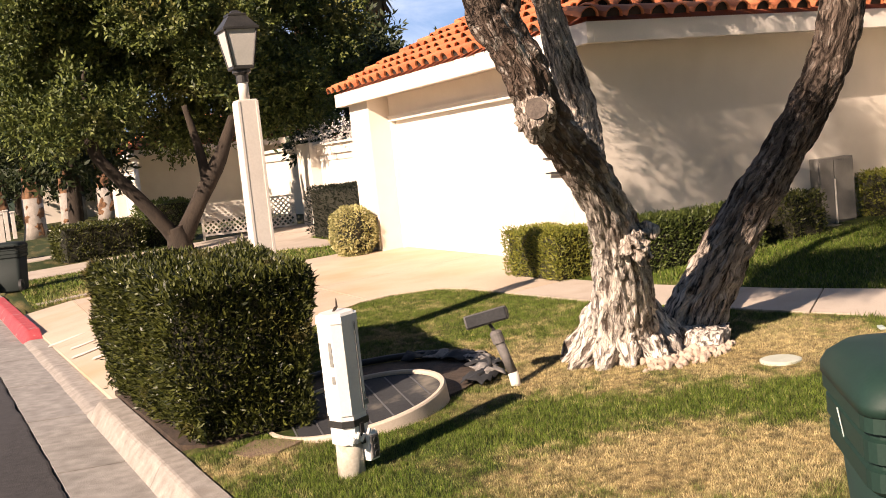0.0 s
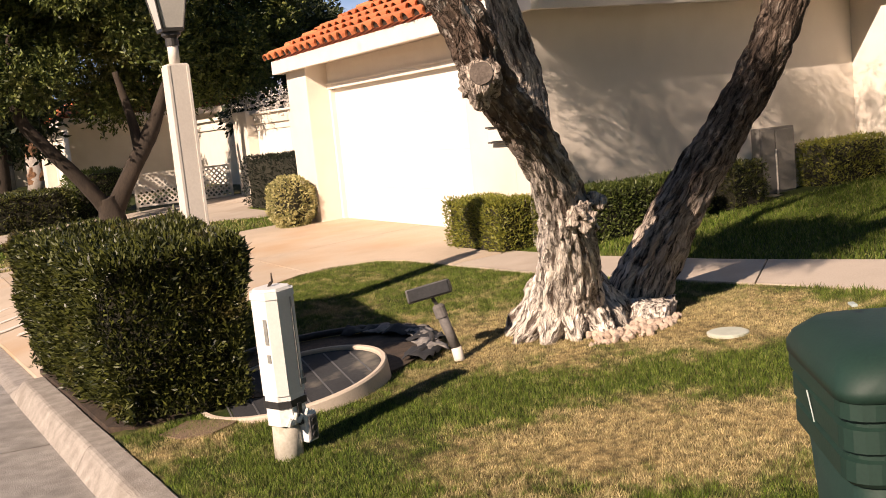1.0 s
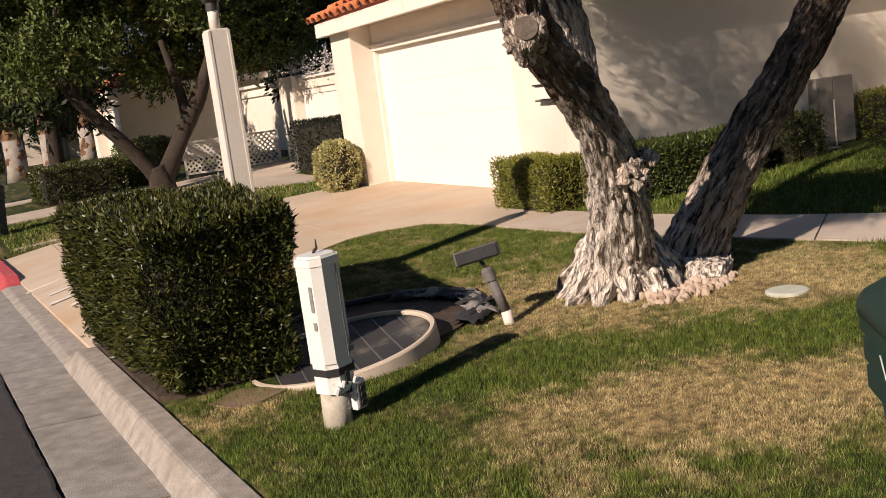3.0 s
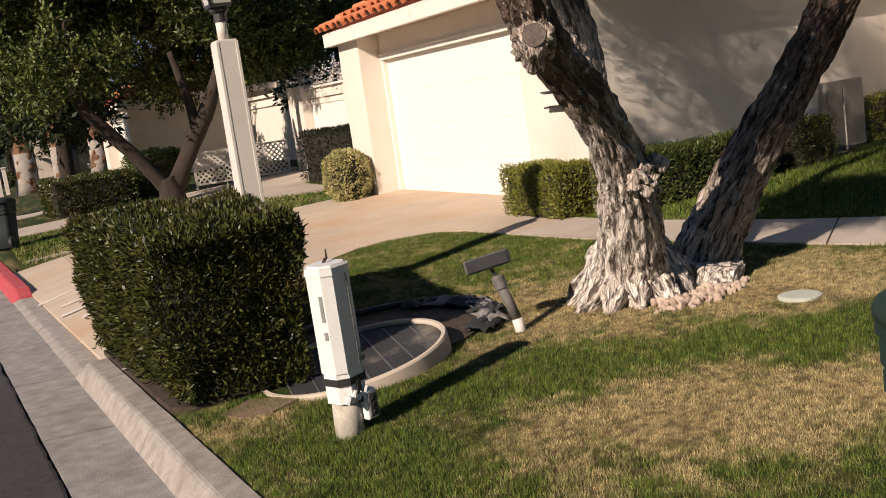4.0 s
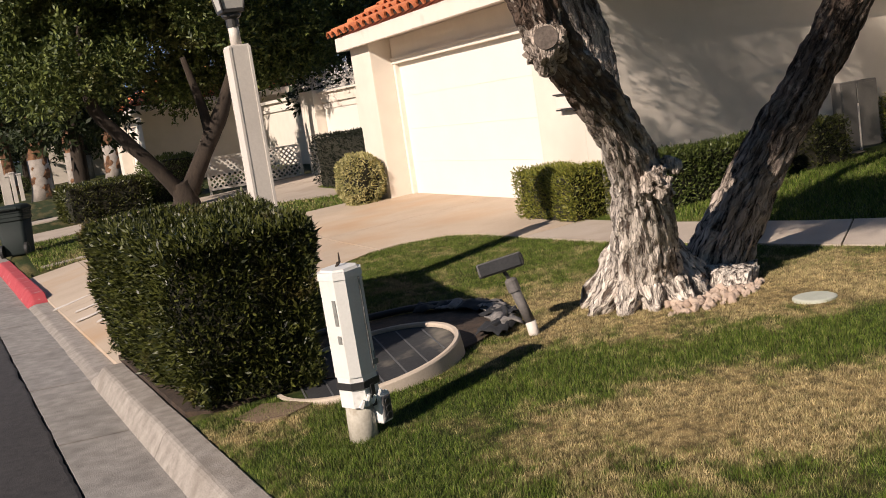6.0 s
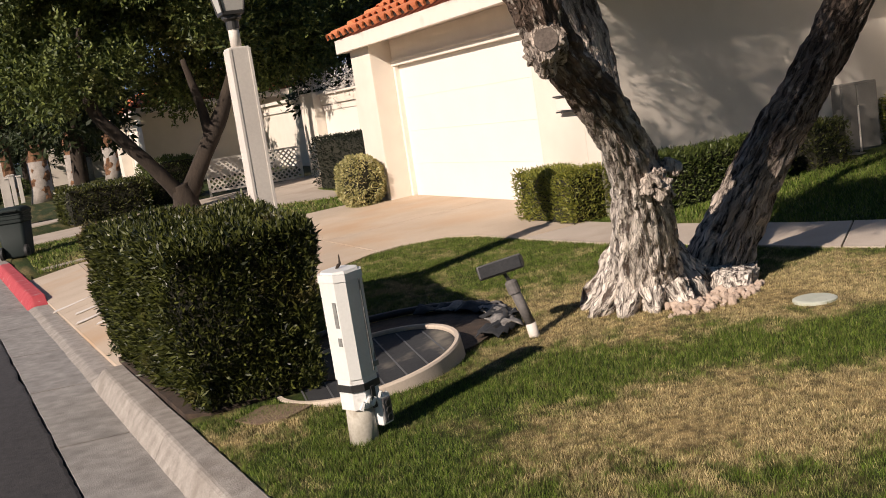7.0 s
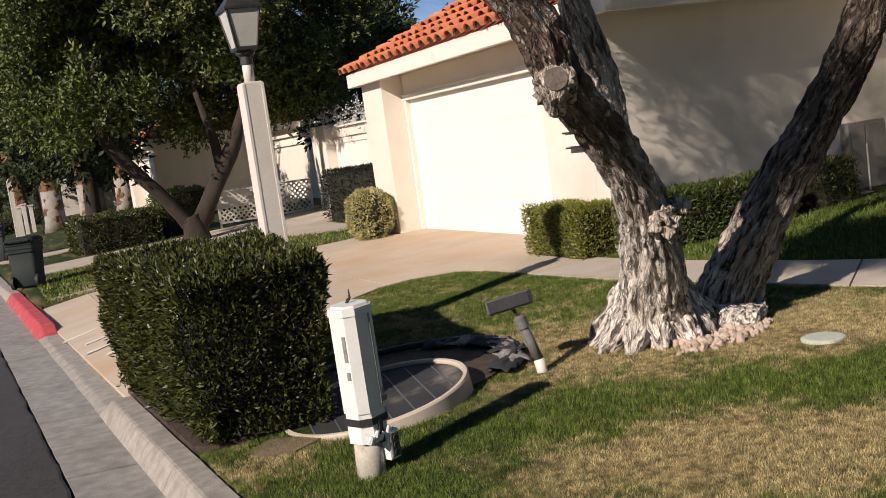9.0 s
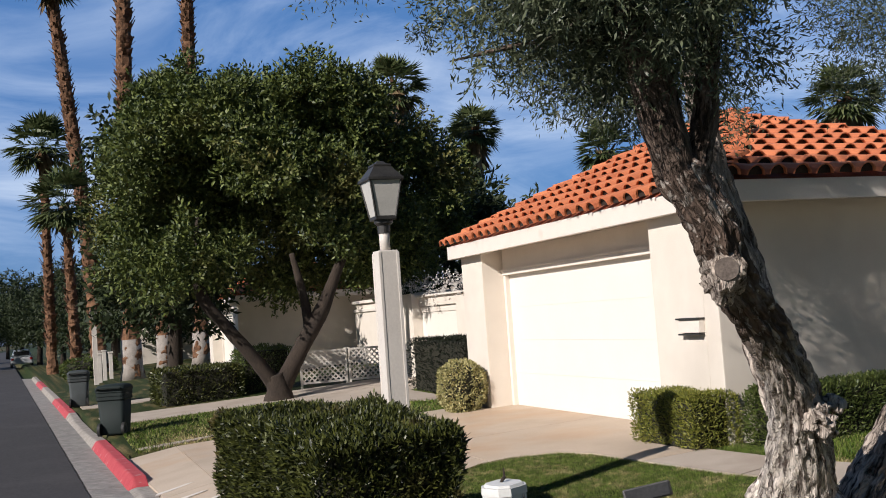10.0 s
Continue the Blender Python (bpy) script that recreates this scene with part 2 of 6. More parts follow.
M = {
    "stucco": mat("cream stucco", (0.66, 0.59, 0.505), (0.72, 0.65, 0.56), 3, 0.9, 0.5, 90, depth=0.006, third=(0.56, 0.49, 0.41), third_cut=(0.55, 0.9), third_scale=0.8),
    "door_paint": mat("white door paint", (0.76, 0.71, 0.63), (0.79, 0.74, 0.66), 2, 0.55, 0.05, 40),
    "trim": mat("cream painted trim", (0.70, 0.63, 0.55), (0.75, 0.68, 0.60), 4, 0.7, 0.15, 60, third=(0.50, 0.42, 0.33), third_cut=(0.62, 0.85), third_scale=2),
    "tile": mat("terracotta roof tile", (0.42, 0.115, 0.045), (0.64, 0.21, 0.085), 8, 0.85, 0.3, 70, objrand=0.55, third=(0.30, 0.09, 0.05), third_cut=(0.58, 0.75), third_scale=3),
    "mouth_shade": mat("shade colour of tile mouths", (0.02, 0.012, 0.009), (0.045, 0.026, 0.018), 20, 0.95, 0.4, 60),
    "deck": mat("terracotta pan tiles", (0.25, 0.07, 0.035), (0.38, 0.11, 0.05), 6, 0.9, 0.3, 60),
    "asphalt": mat("worn asphalt", (0.022, 0.019, 0.018), (0.052, 0.046, 0.043), 22, 0.9, 0.9, 160, depth=0.008, third=(0.06, 0.054, 0.05), third_cut=(0.5, 0.8), third_scale=0.6),
    "gutter": mat("grey gutter concrete", (0.20, 0.182, 0.162), (0.37, 0.34, 0.305), 9, 0.9, 0.8, 120, third=(0.15, 0.138, 0.124), third_cut=(0.45, 0.95), third_scale=3.5),
    "kerb": mat("kerb concrete", (0.21, 0.182, 0.156), (0.39, 0.35, 0.305), 11, 0.9, 0.8, 110, third=(0.20, 0.17, 0.14), third_cut=(0.56, 0.75), third_scale=2.5),
    "red_kerb": mat("faded red kerb paint", (0.36, 0.035, 0.045), (0.46, 0.075, 0.08), 6, 0.8, 0.4, 90, third=(0.40, 0.30, 0.26), third_cut=(0.63, 0.70), third_scale=6),
    "drive": mat("tan driveway concrete", (0.42, 0.33, 0.245), (0.52, 0.42, 0.32), 1.5, 0.9, 0.3, 90, third=(0.45, 0.28, 0.15), third_cut=(0.50, 0.78), third_scale=0.55),
    "walk": mat("walkway concrete", (0.40, 0.33, 0.265), (0.49, 0.415, 0.34), 2, 0.9, 0.3, 90, third=(0.33, 0.26, 0.20), third_cut=(0.5, 0.8), third_scale=1.2),
    "soil": mat("bare soil", (0.13, 0.085, 0.055), (0.24, 0.165, 0.11), 7, 0.95, 0.8, 80, depth=0.02),
    # soil colour with the shade of bed and hedge foot put in
    "shade_soil": mat("soil darkened for shade", (0.022, 0.014, 0.009), (0.075, 0.048, 0.03), 14, 0.95, 0.8, 80, depth=0.02),
    "lawn": attr_mat("lawn ground", (0.014, 0.026, 0.004), (0.035, 0.05, 0.009), (0.15, 0.105, 0.042), (0.29, 0.21, 0.095), scale=40.0),
    "blade": attr_mat("grass blades", (0.034, 0.072, 0.005), (0.115, 0.16, 0.022), (0.23, 0.18, 0.085), (0.54, 0.43, 0.23), 0.6, 30.0, 0.0, True),
    "bark": bark_mat("dark fissured olive bark", (0.03, 0.021, 0.016), (0.17, 0.125, 0.098), (0.62, 0.53, 0.45), 1.3, 2.3, 0.95, 0.3),
    "bark_pale": bark_mat("bleached olive bark", (0.12, 0.088, 0.07), (0.18, 0.128, 0.10), (0.78, 0.69, 0.60), 1.8, 2.7, 1.0, 0.7),
    "bark_second": bark_mat("pale ridged olive bark", (0.10, 0.07, 0.054), (0.46, 0.37, 0.30), (0.72, 0.62, 0.53), 1.5, 3.8, 0.9, 0.5),
    "twig": mat("pale olive twigs", (0.22, 0.19, 0.14), (0.34, 0.30, 0.23), 20, 0.9, 0.2, 80),
    "cut_wood": mat("weathered cut wood", (0.06, 0.046, 0.038), (0.17, 0.135, 0.11), 14, 0.9, 0.4, 80),
    "tree_bark": mat("dark tree bark", (0.018, 0.012, 0.008), (0.046, 0.032, 0.022), 8, 0.95, 0.7, 50, stretch=(1, 1, 0.3), depth=0.02),
    "palm_bark": mat("shaggy palm bark", (0.05, 0.024, 0.013), (0.25, 0.125, 0.062), 6, 0.95, 0.8, 40, depth=0.04),
    "whitewash": mat("whitewashed trunk paint", (0.20, 0.17, 0.145), (0.36, 0.32, 0.28), 5, 0.9, 0.5, 50),
    "olive_leaf": leaf_mat("olive leaves", (0.045, 0.062, 0.03), (0.17, 0.19, 0.11), 0.42, 0.25),
    "hedge_leaf": leaf_mat("dark glossy hedge leaves", (0.007, 0.012, 0.0035), (0.092, 0.10, 0.02), 0.42, 0.04, c=(0.14, 0.10, 0.035), c_cut=(0.62, 0.8), c_scale=2.0),
    "shade_leaf": leaf_mat("shrub leaves blackened for shade", (0.004, 0.007, 0.003), (0.012, 0.015, 0.005), 0.85, 0.03),
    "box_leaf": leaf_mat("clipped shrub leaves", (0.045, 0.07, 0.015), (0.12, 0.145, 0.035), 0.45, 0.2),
    "bright_leaf": leaf_mat("yellow-green clipped leaves brightened for sun", (0.10, 0.12, 0.018), (0.27, 0.26, 0.05), 0.5, 0.2),
    "varieg_leaf": leaf_mat("yellow-green variegated leaves", (0.17, 0.17, 0.05), (0.62, 0.55, 0.27), 0.45, 0.2),
    "ficus_leaf": leaf_mat("broad tree leaves", (0.018, 0.034, 0.008), (0.15, 0.18, 0.04), 0.55, 0.10, c=(0.20, 0.18, 0.055), c_cut=(0.58, 0.75), c_scale=0.5),
    "dark_leaf": leaf_mat("distant dark foliage", (0.015, 0.026, 0.009), (0.055, 0.072, 0.026), 0.6, 0.2),
    "palm_leaf": leaf_mat("fan palm fronds", (0.05, 0.075, 0.025), (0.15, 0.17, 0.07), 0.5, 0.2),
    "dead_frond": leaf_mat("dry palm thatch", (0.13, 0.085, 0.045), (0.27, 0.19, 0.10), 0.8, 0.15),
    "flower_leaf": leaf_mat("sunlit pale blossom", (0.55, 0.50, 0.44), (0.75, 0.70, 0.64), 0.6, 0.3),
    "core": mat("hedge core, shade in its colour", (0.012, 0.013, 0.006), (0.03, 0.026, 0.014), 12, 0.95, 0.5, 60),
    "lamp_white": mat("white lamp post paint", (0.60, 0.54, 0.48), (0.70, 0.64, 0.57), 4, 0.6, 0.15, 50, third=(0.50, 0.44, 0.38), third_cut=(0.6, 0.85), third_scale=3),
    "black_metal": mat("weathered black metal", (0.018, 0.017, 0.016), (0.045, 0.042, 0.038), 9, 0.5, 0.2, 60),
    "pane": mat("frosted lamp pane", (0.50, 0.48, 0.44), (0.60, 0.57, 0.52), 5, 0.35, 0.05, 50),
    "ped": mat("pale green-grey plastic", (0.63, 0.62, 0.58), (0.71, 0.70, 0.66), 5, 0.5, 0.1, 60, third=(0.44, 0.42, 0.33), third_cut=(0.63, 0.85), third_scale=5),
    "ped_white": mat("white plastic wrap", (0.68, 0.67, 0.63), (0.78, 0.77, 0.73), 9, 0.4, 0.4, 50, third=(0.38, 0.35, 0.30), third_cut=(0.62, 0.8), third_scale=9),
    "stub": mat("grimy pale pipe", (0.40, 0.36, 0.29), (0.56, 0.52, 0.44), 7, 0.7, 0.2, 60, third=(0.24, 0.19, 0.13), third_cut=(0.52, 0.75), third_scale=9),
    "ink": mat("faded grey lettering", (0.16, 0.16, 0.15), (0.24, 0.24, 0.22), 30, 0.7, 0.0),
    "rubber": mat("black rubber", (0.012, 0.012, 0.012), (0.028, 0.027, 0.026), 8, 0.6, 0.1, 60),
    "ring": mat("beige concrete ring", (0.46, 0.38, 0.30), (0.56, 0.47, 0.38), 5, 0.85, 0.3, 80),
    "plate": mat("dark grey cover plate", (0.014, 0.0145, 0.016), (0.03, 0.031, 0.033), 4, 0.88, 0.3, 60, third=(0.17, 0.15, 0.12), third_cut=(0.6, 0.75), third_scale=3),
    "plate_line": mat("grey plate ribs", (0.07, 0.07, 0.07), (0.11, 0.11, 0.11), 9, 0.6, 0.1),
    "cloth": mat("weathered grey cloth", (0.10, 0.092, 0.085), (0.34, 0.31, 0.28), 9, 0.9, 0.4, 60),
    "conduit": mat("grey weathered conduit", (0.10, 0.09, 0.085), (0.17, 0.155, 0.145), 10, 0.7, 0.3, 60),
    "valve": mat("pale plastic valve cover", (0.42, 0.44, 0.36), (0.52, 0.53, 0.45), 9, 0.7, 0.2, 60),
    "bin": mat("dark green bin plastic", (0.003, 0.020, 0.0135), (0.006, 0.031, 0.020), 5, 0.65, 0.12, 120),
    # darker copy of the green plastic, shade put into its colour
    "bin_shade": mat("green bin plastic darkened for shade", (0.002, 0.007, 0.006), (0.005, 0.013, 0.011), 5, 0.75, 0.12, 120),
    "bin_grey": mat("grey-green bin plastic", (0.03, 0.036, 0.036), (0.05, 0.058, 0.058), 5, 0.75, 0.12, 120),
    "scuff": mat("pale plastic scuff", (0.30, 0.36, 0.33), (0.42, 0.48, 0.45), 20, 0.6, 0.1),
    "grey_box": mat("grey meter cabinet paint", (0.15, 0.14, 0.125), (0.19, 0.175, 0.155), 5, 0.6, 0.1, 60),
    "lattice": mat("white lattice paint", (0.60, 0.55, 0.48), (0.70, 0.64, 0.57), 8, 0.7, 0.15, 60),
    "rock": mat("pink-tan border stone", (0.38, 0.27, 0.20), (0.66, 0.53, 0.43), 10, 0.9, 0.6, 70, objrand=0.4),
    "glass_dark": mat("dark window glass", (0.01, 0.012, 0.014), (0.015, 0.017, 0.02), 1, 0.08, 0.0),
    "car_white": mat("pale car paint", (0.42, 0.43, 0.44), (0.46, 0.47, 0.48), 1, 0.3, 0.0),
    "tail": mat("red lens", (0.35, 0.02, 0.02), (0.42, 0.03, 0.03), 4, 0.3, 0.0),
    # distance haze is put into the ridge's base colour
    "mountain": mat("mountain with blue haze in its colour", (0.20, 0.24, 0.32), (0.26, 0.30, 0.38), 0.004, 1.0, 0.0, 0.02),
}


# ---- building helpers ----
def mesh_of(bm, name, material, smooth=False):
    me = bpy.data.meshes.new(name)
    bm.to_mesh(me)
    bm.free()
    if smooth:
        for p in me.polygons:
            p.use_smooth = True
    if material:
        me.materials.append(material)
    return me


def part(name, bm, material, parent=None, label="", smooth=False):
    ob = new(name, mesh_of(bm, name, material, smooth))
    if parent:
        ob.parent = parent
    if label:
        ob["label"] = label
    return ob


def thing(name, label, category, group="", kind="", at=(0, 0, 0), turn=0.0):
    ob = new(name)
    ob.empty_display_size = 0.1
    ob.matrix_basis = pose(*at, 0, 0, turn)
    return tagged(ob, label, category, group, kind)


def add_box(bm, lo, hi, bevel=0.0):
    q = bmesh.new()
    bmesh.ops.create_cube(q, size=1.0)
    for v in q.verts:
        v.co = Vector([lo[i] + (v.co[i] + 0.5) * (hi[i] - lo[i]) for i in range(3)])
    if bevel:
        bmesh.ops.bevel(q, geom=q.edges[:], offset=bevel, segments=2, affect="EDGES", profile=0.6)
    merge(bm, q)


def merge(bm, q, m=None):
    vs = [bm.verts.new(m @ v.co if m else v.co) for v in q.verts]
    q.verts.index_update()
    for f in q.faces:
        try:
            bm.faces.new([vs[v.index] for v in f.verts])
        except ValueError:
            pass
    q.free()


def box(lo, hi, bevel=0.0):
    bm = bmesh.new()
    add_box(bm, lo, hi, bevel)
    return bm


def prism(poly, z0, z1, zfun=None, bevel=0.0):
    """A plate with the outline poly (x, y), from z0 to z1 over the ground zfun."""
    bm = bmesh.new()
    zf = zfun or (lambda x, y: 0.0)
    top = [bm.verts.new((x, y, zf(x, y) + z1)) for x, y in poly]
    low = [bm.verts.new((x, y, zf(x, y) + z0)) for x, y in poly]
    k = len(poly)
    bm.faces.new(top)
    bm.faces.new(low[::-1])
    for i in range(k):
        bm.faces.new((top[i], low[i], low[(i + 1) % k], top[(i + 1) % k]))
    bmesh.ops.recalc_face_normals(bm, faces=bm.faces[:])
    bmesh.ops.triangulate(bm, faces=[f for f in bm.faces if len(f.verts) > 4])
    return bm


def clip(poly, axis, value, keep_low):
    out = []
    for i, p in enumerate(poly):
        q = poly[(i + 1) % len(poly)]
        a, b = p[axis] - value, q[axis] - value
        if keep_low:
            a, b = -a, -b
        if a >= 0:
            out.append(p)
        if a * b < 0:
            s = a / (a - b)
            out.append((p[0] + (q[0] - p[0]) * s, p[1] + (q[1] - p[1]) * s))
    return out


def ring_tube(bm, pts, radii, sides=12, wobble=0.0, freq=3.0, cap=True, ridge=0.0, seed=0.0):
    """A tube through pts with the radii, its skin broken up by noise."""
    pts = [Vector(p) for p in pts]
    rings, up = [], Vector((0.3, 0.9, 0.1)).normalized()
    run = 0.0
    for i, p in enumerate(pts):
        d = (pts[min(i + 1, len(pts) - 1)] - pts[max(i - 1, 0)]).normalized()
        u = (up - d * up.dot(d)).normalized()
        v = d.cross(u)
        up = u
        row = []
        run += (p - pts[i - 1]).length if i else 0.0
        for k in range(sides):
            a = 2 * math.pi * k / sides
            w = u * math.cos(a) + v * math.sin(a)
            r = radii[i]
            if wobble:
                r *= 1 + wobble * noise.noise(Vector((math.cos(a) * 1.3, math.sin(a) * 1.3, p.z * freq + seed)))
            if ridge:
                q = Vector((math.cos(a) * radii[i] * 13, math.sin(a) * radii[i] * 13, run * 3.6 + seed))
                q += Vector((1, 1, 1)) * 0.55 * noise.noise(q * 0.9)
                near = noise.voronoi(q)[0]
                r += ridge * (min(1.0, 2.4 * (near[1] - near[0])) - 0.6) + ridge * 0.6 * noise.noise(Vector((math.cos(a) * 9, math.sin(a) * 9, run * 14 + seed)))
            row.append(bm.verts.new(p + w * r))
        rings.append(row)
    for a, b in zip(rings, rings[1:]):
        for k in range(sides):
            bm.faces.new((a[k], a[(k + 1) % sides], b[(k + 1) % sides], b[k]))
    if cap:
        bm.faces.new(rings[0][::-1])
        bm.faces.new(rings[-1])


def smooth_path(ctrl, radii, steps):
    """A soft curve through the control points, with radii between."""
    c = [Vector(p) for p in ctrl]
    out, rad = [], []
    n = len(c) - 1
    for i in range(n * steps + 1):
        s = i / steps
        k = min(int(s), n - 1)
        u = s - k
        p0, p1, p2, p3 = c[max(k - 1, 0)], c[k], c[k + 1], c[min(k + 2, n)]
        out.append(0.5 * ((2 * p1) + (p2 - p0) * u + (2 * p0 - 5 * p1 + 4 * p2 - p3) * u * u + (3 * p1 - p0 - 3 * p2 + p3) * u ** 3))
        rad.append(radii[k] + (radii[k + 1] - radii[k]) * u)
    return out, rad


rng = np.random.default_rng(7)


def leaf_mesh(name, pos, out, length, width, material, fold=0.25, spread=0.9, droop=0.0, six=False):
    """Many small leaves in one mesh: at pos, pointing roughly along out; each folded along its rib."""
    n = len(pos)
    d = out + rng.normal(0, spread, (n, 3))
    d[:, 2] -= droop
    d /= np.linalg.norm(d, axis=1)[:, None] + 1e-9
    r = rng.normal(0, 1, (n, 3))
    s = np.cross(d, r)
    s /= np.linalg.norm(s, axis=1)[:, None] + 1e-9
    nn = np.cross(s, d)
    ln = length * rng.uniform(0.65, 1.25, (n, 1))
    wd = width * rng.uniform(0.7, 1.2, (n, 1))
    base, tip = pos, pos + d * ln
    mid = pos + d * ln * 0.5 - nn * wd * fold
    a, b = pos + d * ln * 0.45 + s * wd * 0.5, pos + d * ln * 0.45 - s * wd * 0.5
    v = np.stack([base, a, tip, b], 1).reshape(-1, 3) if not six else np.stack([base, a, tip, b, mid], 1).reshape(-1, 3)
    me = bpy.data.meshes.new(name)
    if six:
        k = np.arange(n)[:, None] * 5
        f = np.concatenate([k + [0, 1, 4], k + [1, 2, 4], k + [2, 3, 4], k + [3, 0, 4]], 0)
    else:
        k = np.arange(n)[:, None] * 4
        f = np.concatenate([k + [0, 1, 2], k + [0, 2, 3]], 0)
    me.vertices.add(len(v))
    me.vertices.foreach_set("co", v.astype(np.float32).ravel())
    me.loops.add(f.size)
    me.loops.foreach_set("vertex_index", f.astype(np.int32).ravel())
    me.polygons.add(len(f))
    me.polygons.foreach_set("loop_start", np.arange(0, f.size, 3, dtype=np.int32))
    me.update(calc_edges=True)
    me.validate()
    me.materials.append(material)
    return me


def add_mesh(name, me, parent, label="", kind=""):
    ob = new(name, me)
    ob.parent = parent
    return tagged(ob, label, kind=kind)


# ---- the plan ----
def kerb_x(y):
    """The kerb's face; the street runs almost along y."""
    return 1.31 - 0.045 * (y - 5.5)


def gz(x, y=0.0):
    """The lawn's and the drive's height: a gentle rise away from the street."""
    return max(0.0, min(0.52, (x - 1.25) * 0.0455))


DRY = [(3.3, 3.85, 0.62, 0.62), (3.75, 3.55, 0.62, 0.62), (2.9, 3.9, 0.45, 0.42), (4.2, 3.3, 0.7, 0.4), (4.2, 6.1, 0.8, 0.85), (3.5, 6.9, 0.6, 0.6), (4.9, 5.0, 0.55, 0.75), (5.5, 4.9, 0.7, 0.7), (3.9, 5.4, 0.45, 0.5), (5.3, 4.3, 0.4, 0.35), (1.75, 5.5, 0.3, 0.7), (3.7, 8.2, 0.5, 0.4), (2.2, 17.2, 0.8, 0.6), (2.5, 3.2, 0.4, 0.25), (3.95, 4.45, 0.33, -0.5), (4.5, 4.0, 0.4, -0.6), (5.0, 3.8, 0.4, -0.5), (3.35, 4.75, 0.32, -0.45), (2.8, 5.0, 0.4, -0.3), (2.15, 4.0, 0.5, -0.4)]


def dryness(x, y):
    v = 0.12 + 0.30 * noise.noise(Vector((x * 1.1, y * 1.1, 3.0))) + 0.50 * noise.noise(Vector((x * 3.3, y * 3.3, 8.0))) + 0.60 * noise.noise(Vector((x * 9, y * 9, 1.0))) + 0.45 * noise.noise(Vector((x * 21, y * 21, 5.0)))
    for cx, cy, r, k in DRY:
        v += k * math.exp(-((x - cx) ** 2 + (y - cy) ** 2) / (r * r))
    if x > 6.6 and y < 9:
        v -= 0.35
    return max(0.0, min(1.0, 0.5 + (v - 0.5) * 1.35))


DRIVE = [(kerb_x(8.6) + 0.202, 8.6), (2.0, 8.85), (3.0, 9.15), (3.5, 9.6), (3.95, 10.2), (4.35, 10.45), (4.75, 10.5), (5.2, 10.28), (5.38, 9.85), (5.46, 9.0), (6.22, 9.0), (6.10, 10.2), (6.92, 10.2), (6.92, 15.95), (4.2, 16.1), (2.6, 16.7), (kerb_x(16.5) + 0.202, 16.55), (kerb_x(13.9) + 0.202, 13.9)]


def inside(poly, x, y):
    hit = False
    for i, (x0, y0) in enumerate(poly):
        x1, y1 = poly[i - 1]
        if (y0 > y) != (y1 > y) and x < (x1 - x0) * (y - y0) / (y1 - y0) + x0:
            hit = not hit
    return hit


# ---- ground ----
def ground_sheet():
    s_cols = [-3000, -400, -60, -20, -9.0, -8.7, -4, -0.5, 0.02, 0.18] + [0.185 + 0.11 * i for i in range(1, 62)] + [7.6, 8.6, 10, 12, 16, 24, 40, 90, 400, 3000]
    rows = [-3000, -400, -60, -20, -9] + [-6 + 0.5 * i for i in range(12)] + [0.12 * i for i in range(0, 138)] + [16.8 + 0.8 * i for i in range(0, 30)] + [45, 52, 60, 75, 100, 150, 300, 900, 3500]
    v, dry = [], []
    for y in rows:
        kx = kerb_x(max(-30, min(160, y)))
        for s in s_cols:
            x = kx + s
            if s <= -9.0:
                z = -0.02
            elif s <= 0.02:
                z = -0.24
            elif s <= 0.18:
                z = -0.2 if 8.2 < y < 14.0 or 19.2 < y < 27.6 else -0.03
            else:
                z = gz(x) - (0.2 if inside(DRIVE, x, y) else 0.004) + 0.012 * noise.noise(Vector((x * 1.7, y * 1.7, 0)))
            v.append((x, y, z))
            dry.append(dryness(x, y))
    w = len(s_cols)
    f = [(j * w + i, j * w + i + 1, (j + 1) * w + i + 1, (j + 1) * w + i) for j in range(len(rows) - 1) for i in range(w - 1)]
    me = bpy.data.meshes.new("ground")
    me.from_pydata(v, [], f)
    a = me.attributes.new("dry", "FLOAT", "POINT")
    a.data.foreach_set("value", dry)
    me.materials.append(M["lawn"])
    for p in me.polygons:
        p.use_smooth = True
    return tagged(new("ground", me), "patchy green and straw-dry lawn sloping gently to the street", "lawn", kind="structure")


ground_sheet()


def road_sheet():
    """The street's asphalt, its edge along the gutter broken and ragged."""
    ys = [-25, -15] + [-8 + 0.045 * i for i in range(900)] + [33 + 3 * i for i in range(15)] + [90, 130, 200, 300, 400]
    bm = bmesh.new()
    rows = []
    for y in ys:
        k = kerb_x(y)
        e = k - 0.512 + 0.020 * noise.noise(Vector((1, y * 2.3, 0))) + 0.010 * noise.noise(Vector((2, y * 9, 0))) + 0.006 * noise.noise(Vector((3, y * 27, 0)))
        rows.append([bm.verts.new(p) for p in ((k - 8.6, y, -0.15), (e - 0.02, y, -0.115), (e, y, -0.121), (e - 0.004, y, -0.27), (k - 8.6, y, -0.27))])
    for a, b in zip(rows, rows[1:]):
        for i in range(5):
            bm.faces.new((a[i], a[(i + 1) % 5], b[(i + 1) % 5], b[i]))
    bm.faces.new(rows[0])
    bm.faces.new(rows[-1][::-1])
    bmesh.ops.recalc_face_normals(bm, faces=bm.faces[:])
    return part("road", bm, M["asphalt"])


